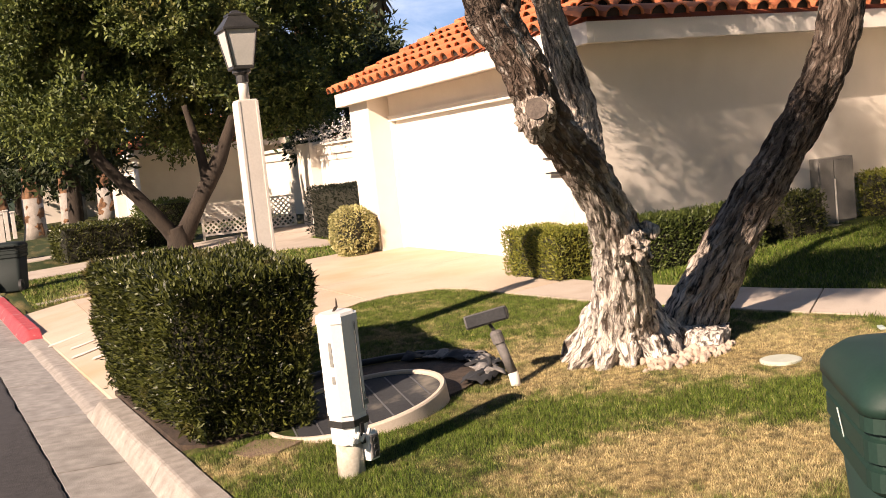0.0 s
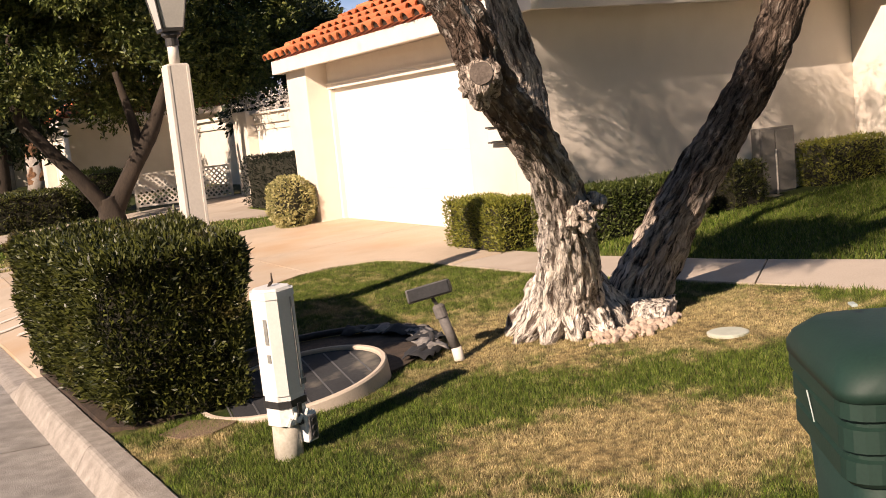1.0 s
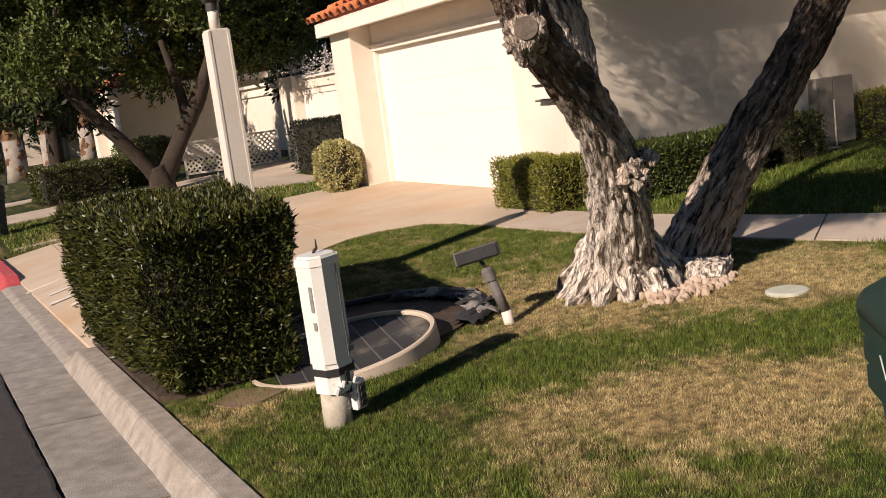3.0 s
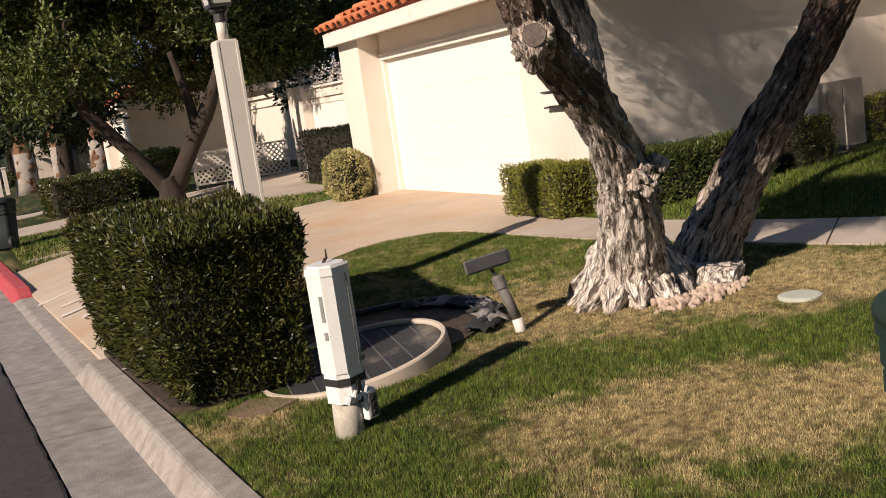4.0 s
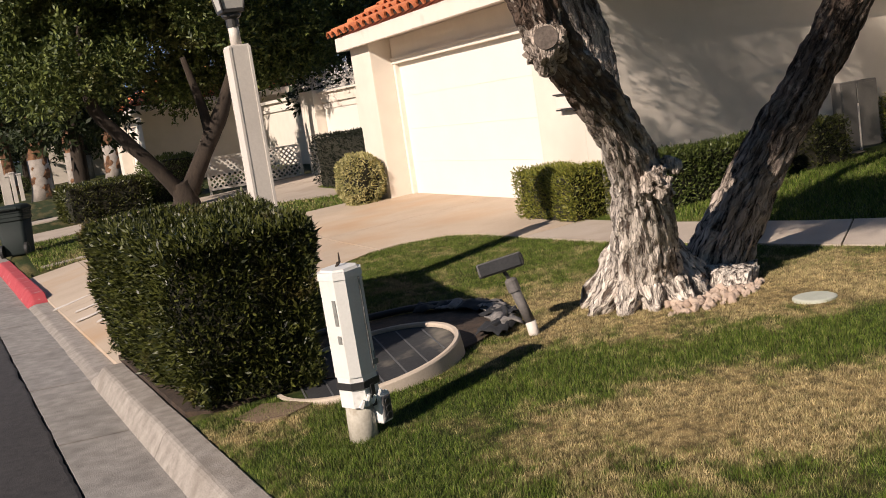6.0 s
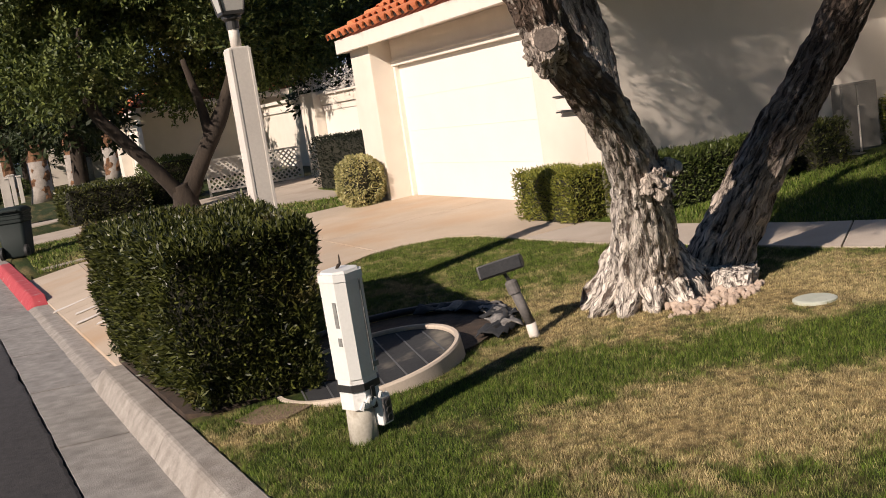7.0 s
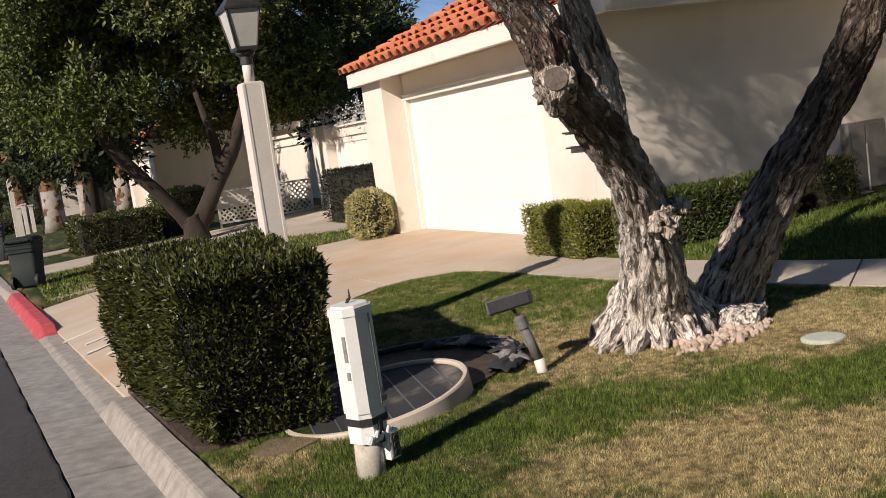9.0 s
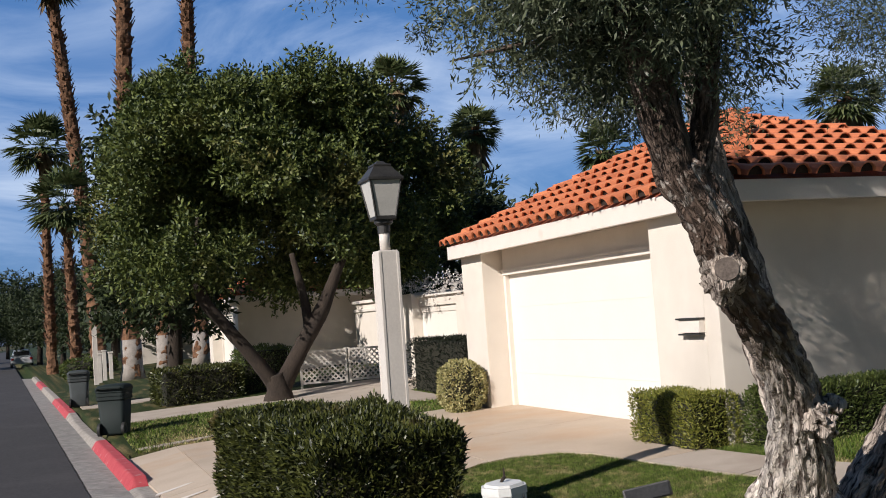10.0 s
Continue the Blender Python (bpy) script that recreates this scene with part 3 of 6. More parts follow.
road = road_sheet()
tagged(road, "dark worn asphalt street", "road", kind="structure")
gutter = thing("gutter", "grey concrete gutter pan along the street edge", "gutter", kind="structure")
y = -6.0
while y < 60:
    bm = bmesh.new()
    y2 = y + 1.83
    rows = []
    for yy in [y + 0.015 + (y2 - y - 0.030) * q / 12 for q in range(13)]:
        k = kerb_x(yy)
        jag = 0.008 * noise.noise(Vector((0, yy * 5, 0)))
        rows.append([bm.verts.new(p) for p in ((k - 0.495 + jag, yy, -0.122), (k + 0.01, yy, -0.140), (k + 0.01, yy, -0.30), (k - 0.495 + jag, yy, -0.30))])
    for a, b in zip(rows, rows[1:]):
        for i in range(4):
            bm.faces.new((a[i], a[(i + 1) % 4], b[(i + 1) % 4], b[i]))
    bm.faces.new(rows[0])
    bm.faces.new(rows[-1][::-1])
    bmesh.ops.recalc_face_normals(bm, faces=bm.faces[:])
    part("slab", bm, M["gutter"], gutter)
    y = y2

kerb = thing("kerb", "weathered concrete kerb with stretches of faded red paint", "kerb", kind="structure")


def kerb_piece(y0, y1, h0, h1, material, label=""):
    prof = [(-0.055, 0.0), (-0.01, 0.55), (0.024, 0.88), (0.042, 0.97), (0.06, 1.0), (0.192, 1.0), (0.2, 0.96)]
    bm = bmesh.new()
    rows = []
    n = max(2, int((y1 - y0) / 0.3))
    for i in range(n + 1):
        s = i / n
        yy = y0 + (y1 - y0) * s
        h = h0 + (h1 - h0) * s
        k = kerb_x(yy)
        r = [bm.verts.new((k + a + 0.006 * noise.noise(Vector((b * 3, yy * 4, 1))), yy, -0.145 + b * (0.145 + h) + 0.004 * noise.noise(Vector((a * 9, yy * 3, 7))))) for a, b in prof]
        r += [bm.verts.new((k + 0.2, yy, -0.3)), bm.verts.new((k, yy, -0.3))]
        rows.append(r)
    w = len(rows[0])
    for a, b in zip(rows, rows[1:]):
        for i in range(w):
            bm.faces.new((a[i], a[(i + 1) % w], b[(i + 1) % w], b[i]))
    bm.faces.new(rows[0])
    bm.faces.new(rows[-1][::-1])
    bmesh.ops.recalc_face_normals(bm, faces=bm.faces[:])
    return part("kerb_stone", bm, material, kerb, label)


KERB = [(-6, -3, 0, 0, 0), (-3, 0, 0, 0, 0), (0, 3, 0, 0, 0), (3, 6.05, 0, 0, 0), (6.05, 8.35, 0, 0, 0), (8.35, 8.62, 0, -0.105, 0), (8.62, 11.2, -0.105, -0.105, 0), (11.2, 13.3, -0.105, -0.105, 0), (13.3, 13.7, -0.105, -0.105, 0), (13.7, 13.95, -0.105, 0, 1), (13.95, 16.5, 0, 0, 1), (16.5, 19.4, 0, 0, 1), (19.4, 22.0, 0, -0.07, 0), (22, 25.5, -0.07, -0.07, 0), (25.5, 27.5, -0.07, 0, 0), (27.5, 31, 0, 0, 1), (31, 35, 0, 0, 1), (35, 39, 0, 0, 0), (39, 45, 0, 0, 0), (45, 52, 0, 0, 1), (52, 60, 0, 0, 0)]
for a, b, h0, h1, red in KERB:
    kerb_piece(a + 0.004, b - 0.004, h0, h1, M["red_kerb"] if red else M["kerb"], "faded red painted kerb" if red else "")

# driveway, in panels with open joints
drive = thing("driveway", "tan concrete driveway with rusty stains and open joints", "driveway", kind="structure")
for x0, x1 in ((-9, 1.8), (1.8, 2.9), (2.9, 4.45), (4.45, 19)):
    for y0, y1 in ((-9, 12.35), (12.35, 40)):
        p = clip(clip(clip(clip(DRIVE, 0, x0 + 0.007, False), 0, x1 - 0.007, True), 1, y0 + 0.007, False), 1, y1 - 0.007, True)
        if len(p) > 2:
            part("slab", prism(p, -0.14, 0.016, lambda x, y: gz(x) - (0.095 * max(0.0, min(1.0, (1.8 - x) / 0.45)))), M["drive"], drive)
for x, y, ln, turn in ((1.36, 12.75, 0.50, 14), (1.48, 11.95, 0.34, 8), (1.50, 11.35, 0.5, 12), (1.62, 10.8, 0.4, 6)):
    bm = prism([(-ln / 2, -0.03), (-ln * 0.2, -0.05), (ln * 0.2, -0.035), (ln / 2, -0.01), (ln * 0.3, 0.035), (-ln * 0.1, 0.03), (-ln * 0.4, 0.045)], -0.004, 0.003)
    bmesh.ops.transform(bm, matrix=pose(x, y, gz(x) + 0.024 - 0.095 * (1.8 - x) / 0.6, 0, -10.5, turn), verts=bm.verts)
    part("paint_mark", bm, M["lamp_white"], drive, "worn white paint mark")
walkway = thing("walkway", "narrow concrete garden path of poured slabs", "path", kind="structure")
NEAR = [(5.46, 9.0), (5.59, 7.88), (6.04, 5.86), (6.35, 4.6), (7.0, 3.0), (8.2, 1.2)]
FAR = [(6.22, 9.0), (6.32, 8.0), (6.72, 6.4), (7.15, 5.2), (7.8, 3.6), (9.0, 1.9)]


def along(line, s):
    k = min(int(s), len(line) - 2)
    u = s - k
    return tuple(line[k][i] + (line[k + 1][i] - line[k][i]) * u for i in (0, 1))


for a, b in ((0.0, 1.1), (1.1, 2.3), (2.3, 3.6), (3.6, 4.99)):
    cuts = [a + 0.006] + [float(k) for k in range(5) if a < k < b] + [b - 0.006]
    part("slab", prism([along(NEAR, k) for k in cuts] + [along(FAR, k) for k in cuts[::-1]], -0.08, 0.015, gz), M["walk"], walkway)
side_walk = thing("neighbour_walk", "pale concrete path and drive of the next house", "path", kind="structure")
part("slab", prism([(1.0, 22.2), (4.0, 22.2), (7.6, 22.4), (8.3, 23.4), (8.2, 24.9), (4.6, 24.7), (0.95, 24.6)], -0.08, 0.014, gz), M["walk"], side_walk)
ENTRY = [(5.2, 19.6), (6.84, 17.2), (6.94, 20.4), (8.25, 20.6), (8.25, 22.36), (7.6, 22.36), (4.7, 22.19)]
part("slab", prism(ENTRY, -0.08, 0.014, gz), M["walk"], side_walk)
part("slab", prism([(0.7, 28.3), (2.2, 28.3), (5.2, 29.2), (5.2, 30.0), (2.2, 29.6), (0.65, 29.6)], -0.08, 0.014, gz), M["walk"], side_walk)
part("slab", prism([(1.3, 16.9), (2.6, 17.3), (2.6, 17.5), (1.25, 17.2)], -0.08, 0.014, gz), M["walk"], side_walk)


# ---- house with garage ----
EX0, EX1, EY0, EY1, EZ, RIDGE = 6.35, 12.15, 8.46, 16.1, 2.90, 4.15
RX, RUN = 8.85, 3.3          # the ridge line, and its ends from the side eaves


def tile_mesh():
    """One tapered barrel tile, 0.44 long, laid along +y, open below."""
    bm = bmesh.new()
    rows = []
    for yy, r in ((0.0, 0.112), (0.0, 0.099), (0.44, 0.074), (0.44, 0.062), (0.035, 0.099)):
        rows.append([bm.verts.new((r * math.cos(math.pi * k / 6), yy, r * math.sin(math.pi * k / 6) * 0.95)) for k in range(7)])
    for q, w in ((0, 2), (4, 1), (1, 0), (2, 3)):
        for k in range(6):
            bm.faces.new((rows[q][k], rows[q][k + 1], rows[w][k + 1], rows[w][k]))
    bmesh.ops.recalc_face_normals(bm, faces=bm.faces[:])
    # added face across the tile's mouth, its dark colour standing for shade inside
    mouth_face = bm.faces.new(rows[4])
    mouth_face.material_index = 1
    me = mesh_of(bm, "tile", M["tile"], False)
    me.materials.append(M["mouth_shade"])
    return me


TILE = tile_mesh()


def house(name, label):
    h = thing(name, label, "house", group="houses along the street")

    def wall(lo, hi, bevel=0.012, nm="wall", material="stucco", lab=""):
        return part(nm, box(lo, hi, bevel), M[material], h, lab)
    wall((6.5, 15.1, 0.0), (6.9, 15.95, 2.74))
    wall((6.5, 9.25, 0.0), (6.9, 10.2, 2.74))
    wall((6.86, 10.2, 2.40), (7.1, 15.1, 2.74))
    wall((6.5, 9.0, 0.0), (11.6, 9.25, 2.74))
    wall((6.9, 15.7, 0.0), (11.9, 15.95, 2.74))
    wall((11.7, 9.25, 0.0), (11.9, 15.7, 2.74))
    wall((11.6, 4.2, 0.0), (11.85, 9.25, 2.74))
    wall((11.85, 4.2, 0.0), (17.0, 4.45, 2.74))
    # garage door of four wide panels, with its frame
    gd = part("garage_door", box((6.955, 10.22, 0.262), (6.985, 15.08, 2.33)), M["door_paint"], h, "white sectional garage door, closed")
    for i in range(4):
        z = 0.262 + i * 0.517
        part("panel", box((6.935, 10.225, z + 0.0008), (6.957, 15.075, z + 0.5162), 0.001), M["door_paint"], gd)
    fr = part("door_frame", box((6.84, 10.2, 2.33), (6.93, 15.1, 2.40), 0.006), M["trim"], h, "cream wooden door surround")
    part("jamb", box((6.86, 15.02, 0.26), (6.95, 15.097, 2.33), 0.006), M["trim"], fr)
    part("jamb", box((6.86, 10.203, 0.26), (6.95, 10.28, 2.33), 0.006), M["trim"], fr)
    part("drip_edge", box((6.82, 10.21, 2.40), (6.90, 15.09, 2.425), 0.004), M["trim"], fr)
    # roof: deck, fascia boards, soffit and tiles
    roof = part("roof", bmesh.new(), M["deck"], h, "hipped roof of orange terracotta barrel tiles")
    bm = bmesh.new()
    c = [(EX0, EY0), (EX1, EY0), (EX1, EY1), (EX0, EY1)]
    low = [bm.verts.new((x, y, EZ)) for x, y in c]
    r0, r1 = bm.verts.new((RX, EY0 + RUN, RIDGE)), bm.verts.new((RX, EY1 - RUN, RIDGE))
    for f in ((low[0], low[1], r0), (low[1], low[2], r1, r0), (low[2], low[3], r1), (low[3], low[0], r0, r1), low[::-1]):
        bm.faces.new(f)
    bm.to_mesh(roof.data)
    bm.free()
    for lo, hi in (((EX0 - 0.02, EY0 - 0.02, 2.68), (EX0 + 0.06, EY1 + 0.02, EZ - 0.004)), ((EX0 + 0.06, EY0 - 0.02, 2.68), (EX1, EY0 + 0.06, EZ - 0.004)), ((EX0 + 0.06, EY1 - 0.06, 2.68), (EX1, EY1 + 0.02, EZ - 0.004))):
        part("fascia", box(lo, hi, 0.006), M["trim"], roof, "cream fascia board")
    part("soffit", box((EX0 + 0.06, EY0 + 0.06, 2.742), (EX1 - 0.05, EY1 - 0.06, 2.77)), M["trim"], roof, "cream boarded soffit")

    def lay(origin, along_dir, up_dir, length, depth, shrink0, shrink1):
        """Courses of barrel tiles on one slope, cut at its hips."""
        nrm = along_dir.cross(up_dir).normalized()
        base = Matrix((along_dir, up_dir, nrm)).transposed().to_4x4()
        course, pitch, s, row = 0.345, 0.285, -0.09, 0
        while s < depth - 0.1:
            a, b = max(0.0, s) * shrink0 - 0.02, length - max(0.0, s) * shrink1
            k = math.ceil(a / pitch)
            while k * pitch < b:
                m = Matrix.Translation(origin + along_dir * (k * pitch + (0.07 if row % 2 else -0.03) + random.uniform(-0.012, 0.012)) + up_dir * (s + random.uniform(-0.015, 0.015)) + nrm * (0.050 + random.uniform(0, 0.010))) @ base @ pose(0, 0, 0, -5.0 + random.uniform(-1.0, 1.0), random.uniform(-3, 3), random.uniform(-1.6, 1.6))
                o = new("tile", TILE)
                o.parent = roof
                o.matrix_basis = m
                k += 1
            s += course
            row += 1
    rise = RIDGE - EZ
    front, side_len = math.hypot(RX - EX0, rise), math.hypot(RUN, rise)
    lay(Vector((EX0, EY1, EZ + 0.01)), Vector((0, -1, 0)), Vector(((RX - EX0) / front, 0, rise / front)), EY1 - EY0, front, RUN / front, RUN / front)
    lay(Vector((EX0, EY0, EZ + 0.01)), Vector((1, 0, 0)), Vector((0, RUN / side_len, rise / side_len)), EX1 - EX0, side_len, (RX - EX0) / side_len, (EX1 - RX) / side_len)
    for p, q in (((EX0, EY0, EZ), (RX, EY0 + RUN, RIDGE)), ((EX0, EY1, EZ), (RX, EY1 - RUN, RIDGE)), ((EX1, EY0, EZ), (RX, EY0 + RUN, RIDGE)), ((RX, EY0 + RUN, RIDGE), (RX, EY1 - RUN, RIDGE))):
        p, q = Vector(p), Vector(q)
        d = (q - p).normalized()
        side = d.cross(Vector((0, 0, 1))).normalized()
        nrm = side.cross(d)
        base = Matrix((side, d, nrm)).transposed().to_4x4()
        n = int((q - p).length / 0.36)
        for i in range(n):
            o = new("hip_tile", TILE)
            o.parent = roof
            o.matrix_basis = Matrix.Translation(p + d * (i * 0.36) + Vector((0, 0, 0.075))) @ base @ pose(0, 0, 0, -3, 0, random.uniform(-2, 2)) @ Matrix.Diagonal((1.1, 1, 0.95, 1))
    # wing roof
    bm = bmesh.new()
    add_box(bm, (11.35, 3.7, 2.70), (17.4, 8.5, 2.90), 0.01)
    part("wing_eave", bm, M["trim"], roof)
    return h


garage_house = house("garage_house", "cream stucco garage house with white double door and terracotta tile roof")
for dx, dy, lab in ((-0.75, 25.0, "cream stucco house with terracotta roof behind the broad tree"), (-2.0, 52.0, "far cream stucco house with terracotta roof")):
    o = copy_thing(garage_house, pose(dx, dy, -0.03))
    o["label"] = lab

# what hangs on the walls
mailbox = thing("mailbox", "flat cream wall mailbox with dark edges beside the garage door", "mailbox", at=(6.5, 9.45, 1.47))
part("body", box((-0.075, -0.19, -0.075), (0.0, 0.19, 0.065), 0.008), M["trim"], mailbox)
part("lid", box((-0.10, -0.20, 0.067), (0.0, 0.20, 0.085), 0.004), M["black_metal"], mailbox, "dark hinged lid")
part("paper_rack", box((-0.085, -0.19, -0.10), (-0.005, 0.19, -0.083), 0.003), M["black_metal"], mailbox, "dark metal rack")
cabinet = thing("meter_cabinet", "flat grey metal meter cabinet against the stucco wall", "meter cabinet", at=(10.03, 8.99, gz(10.0) - 0.06))
part("body", box((-0.30, -0.14, 0.06), (0.28, 0.0, 0.86), 0.01), M["grey_box"], cabinet)
part("door", box((-0.05, -0.158, 0.09), (0.26, -0.142, 0.83), 0.004), M["grey_box"], cabinet, "grey cabinet door")
part("door", box((-0.285, -0.158, 0.09), (-0.07, -0.142, 0.83), 0.004), M["grey_box"], cabinet, "grey cabinet door")
part("pipe", box((-0.068, -0.17, 0.02), (-0.052, -0.14, 0.60), 0.005), M["trim"], cabinet, "thin pale conduit")
part("footing", box((-0.30, -0.32, -0.03), (0.36, 0.0, 0.055), 0.01), M["kerb"], cabinet, "pale concrete footing")


# ---- garden wall, gate and lattice of the entry ----
entry = thing("entry_wall", "cream stucco entry wall with a painted gate", "garden wall")
part("wall", box((8.3, 15.95, 0.0), (8.5, 20.9, 2.22), 0.012), M["stucco"], entry)
part("wall", box((8.3, 20.9, 2.0), (8.5, 23.3, 2.22), 0.012), M["stucco"], entry)
part("pillar", box((8.12, 23.3, 0.0), (8.55, 24.35, 2.33), 0.012), M["stucco"], entry, "thick stucco pillar")
part("coping", box((8.22, 16.2, 2.222), (8.58, 23.29, 2.27), 0.01), M["trim"], entry)
gate = part("gate", box((8.36, 20.92, 0.3), (8.42, 23.28, 1.99), 0.006), M["door_paint"], entry, "cream painted gate")
part("rail", box((8.335, 20.95, 1.86), (8.358, 23.25, 1.97), 0.004), M["trim"], gate)
part("latch", box((8.30, 22.5, 1.2), (8.358, 22.62, 1.27), 0.008), M["black_metal"], gate, "small dark latch")
yard = thing("yard_wall", "tall cream stucco yard wall with a trim band", "garden wall")
part("wall", box((9.6, 24.6, 0.0), (9.8, 33.5, 2.32), 0.012), M["stucco"], yard)
part("band", box((9.54, 24.6, 2.05), (9.598, 33.5, 2.14), 0.008), M["trim"], yard)
part("coping", box((9.5, 24.6, 2.322), (9.9, 33.5, 2.42), 0.01), M["trim"], yard)
lattice = thing("lattice_fence", "low white wooden lattice fence", "fence")
for x0, x1 in ((5.72, 6.92), (6.96, 8.15)):
    panel = part("frame", box((x0, 25.08, 1.06), (x1, 25.13, 1.11)), M["lattice"], lattice)
    part("rail", box((x0, 25.08, 0.30), (x1, 25.13, 0.35)), M["lattice"], panel)
    for xx in (x0, x1 - 0.05):
        part("post", box((xx, 25.075, 0.2), (xx + 0.05, 25.135, 1.13)), M["lattice"], panel)
    for sgn in (1, -1):
        k = -0.75
        while k < x1 - x0 + 0.75:
            a0, a1 = k, k + 0.72
            lo, hi = max(0.0, a0), min(x1 - x0, a1)
            if hi - lo > 0.05:
                z0 = 0.345 + (lo - a0 if sgn > 0 else 0.72 - (lo - a0))
                z1 = 0.345 + (hi - a0 if sgn > 0 else 0.72 - (hi - a0))
                bm = bmesh.new()
                p, q = Vector((x0 + lo, 25.095 + 0.008 * sgn, z0)), Vector((x0 + hi, 25.095 + 0.008 * sgn, z1))
                n = Vector((q.z - p.z, 0, -(q.x - p.x))).normalized() * 0.018
                vs = [bm.verts.new(w + Vector((0, e, 0))) for e in (-0.004, 0.004) for w in (p + n, p - n, q - n, q + n)]
                bm.faces.new(vs[:4])
                bm.faces.new(vs[4:][::-1])
                for i in range(4):
                    bm.faces.new((vs[i], vs[i + 4], vs[(i + 1) % 4 + 4], vs[(i + 1) % 4]))
                part("slat", bm, M["lattice"], panel)
            k += 0.135


# ---- hedges and shrubs ----
def hedge(name, label, quad, z0, z1, count, leaf, size, group="", lump=0.05, seed=0, twigs=0, flare=0.0):
    """A clipped hedge over the ground quad: dark solid core for the shade inside, skin of leaves, a slightly uneven
    top.
    """
    h = thing(name, label, "hedge", group)
    q = [Vector((x, y, 0)) for x, y in quad]
    cen = sum(q, Vector()) / 4

    def at(u, v):
        return q[0] * (1 - u) * (1 - v) + q[1] * u * (1 - v) + q[2] * u * v + q[3] * (1 - u) * v
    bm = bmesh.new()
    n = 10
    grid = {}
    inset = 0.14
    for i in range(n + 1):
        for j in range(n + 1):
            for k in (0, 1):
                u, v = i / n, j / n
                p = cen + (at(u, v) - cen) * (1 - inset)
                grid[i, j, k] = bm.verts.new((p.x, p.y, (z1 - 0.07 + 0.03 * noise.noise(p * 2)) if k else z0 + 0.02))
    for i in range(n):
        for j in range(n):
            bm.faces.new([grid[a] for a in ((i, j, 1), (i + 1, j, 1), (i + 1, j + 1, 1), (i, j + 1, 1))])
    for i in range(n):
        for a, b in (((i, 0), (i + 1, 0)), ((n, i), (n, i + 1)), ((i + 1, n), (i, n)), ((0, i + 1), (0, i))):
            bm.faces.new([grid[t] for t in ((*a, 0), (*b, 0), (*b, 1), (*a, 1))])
    # solid core, near-black in place of the shade between the leaves
    part("core", bm, M["core"], h, "dark solid core standing in for inner shade")
    L = [(q[(i + 1) % 4] - q[i]).length for i in range(4)]
    area = [l * (z1 - z0) for l in L] + [0.5 * (L[0] + L[2]) * 0.5 * (L[1] + L[3])]
    pick = rng.choice(5, count, p=np.array(area) / sum(area))
    pos, out = np.zeros((count, 3)), np.zeros((count, 3))
    uu, vv = rng.random(count), rng.random(count)
    for i in range(count):
        f = pick[i]
        if f < 4:
            a, b = q[f], q[(f + 1) % 4]
            reach = flare * max(0.0, vv[i] - 0.35) * 1.4
            p = a + (b - a) * (uu[i] * (1 + reach) - 0.5 * reach)
            d = (b - a).normalized()
            nn = Vector((d.y, -d.x, 0))
            z = z0 + (z1 - z0) * (0.03 + 0.97 * vv[i])
            roundish = 0.10 * max(0, (z - z1 + 0.15) / 0.15) ** 2 + 0.02 * max(0, (z0 + 0.25 - z) / 0.25)
            off = lump * noise.noise(Vector((p.x * 3, p.y * 3, z * 3 + seed))) + rng.normal(0, 0.018) - 0.02 - roundish + flare * ((z - z0) / (z1 - z0) - 0.3)
            pos[i] = (p.x + nn.x * off, p.y + nn.y * off, z)
            out[i] = (nn.x * 0.8, nn.y * 0.8, 0.55)
        else:
            p = cen + (at(uu[i], vv[i]) - cen) * (1 + 1.1 * flare)
            e = min(uu[i] * L[0], (1 - uu[i]) * L[0], vv[i] * L[1], (1 - vv[i]) * L[1])
            z = z1 - 0.04 + lump * noise.noise(Vector((p.x * 3, p.y * 3, seed))) + rng.normal(0, 0.015) - 0.06 * max(0, 1 - e / 0.1) ** 2
            pos[i] = (p.x, p.y, z)
            out[i] = (0, 0, 0.9)
    add_mesh("leaves", leaf_mesh("leaves", pos, out, size, size * 0.30, leaf, 0.25, 0.55), h)
    for i in range(twigs):
        p = at(random.random(), random.choice((0.04, random.random())))
        top = p + Vector((random.uniform(-0.15, 0.15), random.uniform(-0.15, 0.15), random.uniform(0.25, 0.6)))
        bm = bmesh.new()
        ring_tube(bm, [(p.x, p.y, z0 - 0.02), (top.x, top.y, z0 + top.z)], [0.014, 0.006], 5)
        part("stem", bm, M["tree_bark"], h)
    return h


hedge("box_hedge", "dense dark green clipped hedge with narrow glossy leaves beside the kerb", [(1.52, 6.08), (2.30, 5.96), (2.56, 8.0), (1.36, 8.62)], 0.02, 1.12, 78000, M["hedge_leaf"], 0.052, lump=0.10, flare=0.13)
# house hedges: leaf colour carries light too, brighter in sun, darker by shaded wall
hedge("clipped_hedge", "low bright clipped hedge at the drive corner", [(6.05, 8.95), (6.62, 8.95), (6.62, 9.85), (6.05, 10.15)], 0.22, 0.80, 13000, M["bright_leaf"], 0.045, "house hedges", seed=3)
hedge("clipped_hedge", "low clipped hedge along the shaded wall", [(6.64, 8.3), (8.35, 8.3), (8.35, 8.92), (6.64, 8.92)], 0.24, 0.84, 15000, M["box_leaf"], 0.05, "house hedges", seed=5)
hedge("clipped_hedge", "short clipped hedge beside the meter cabinet", [(8.8, 8.35), (9.32, 8.35), (9.32, 8.92), (8.8, 8.92)], 0.33, 0.88, 3500, M["hedge_leaf"], 0.05, "house hedges", seed=6)
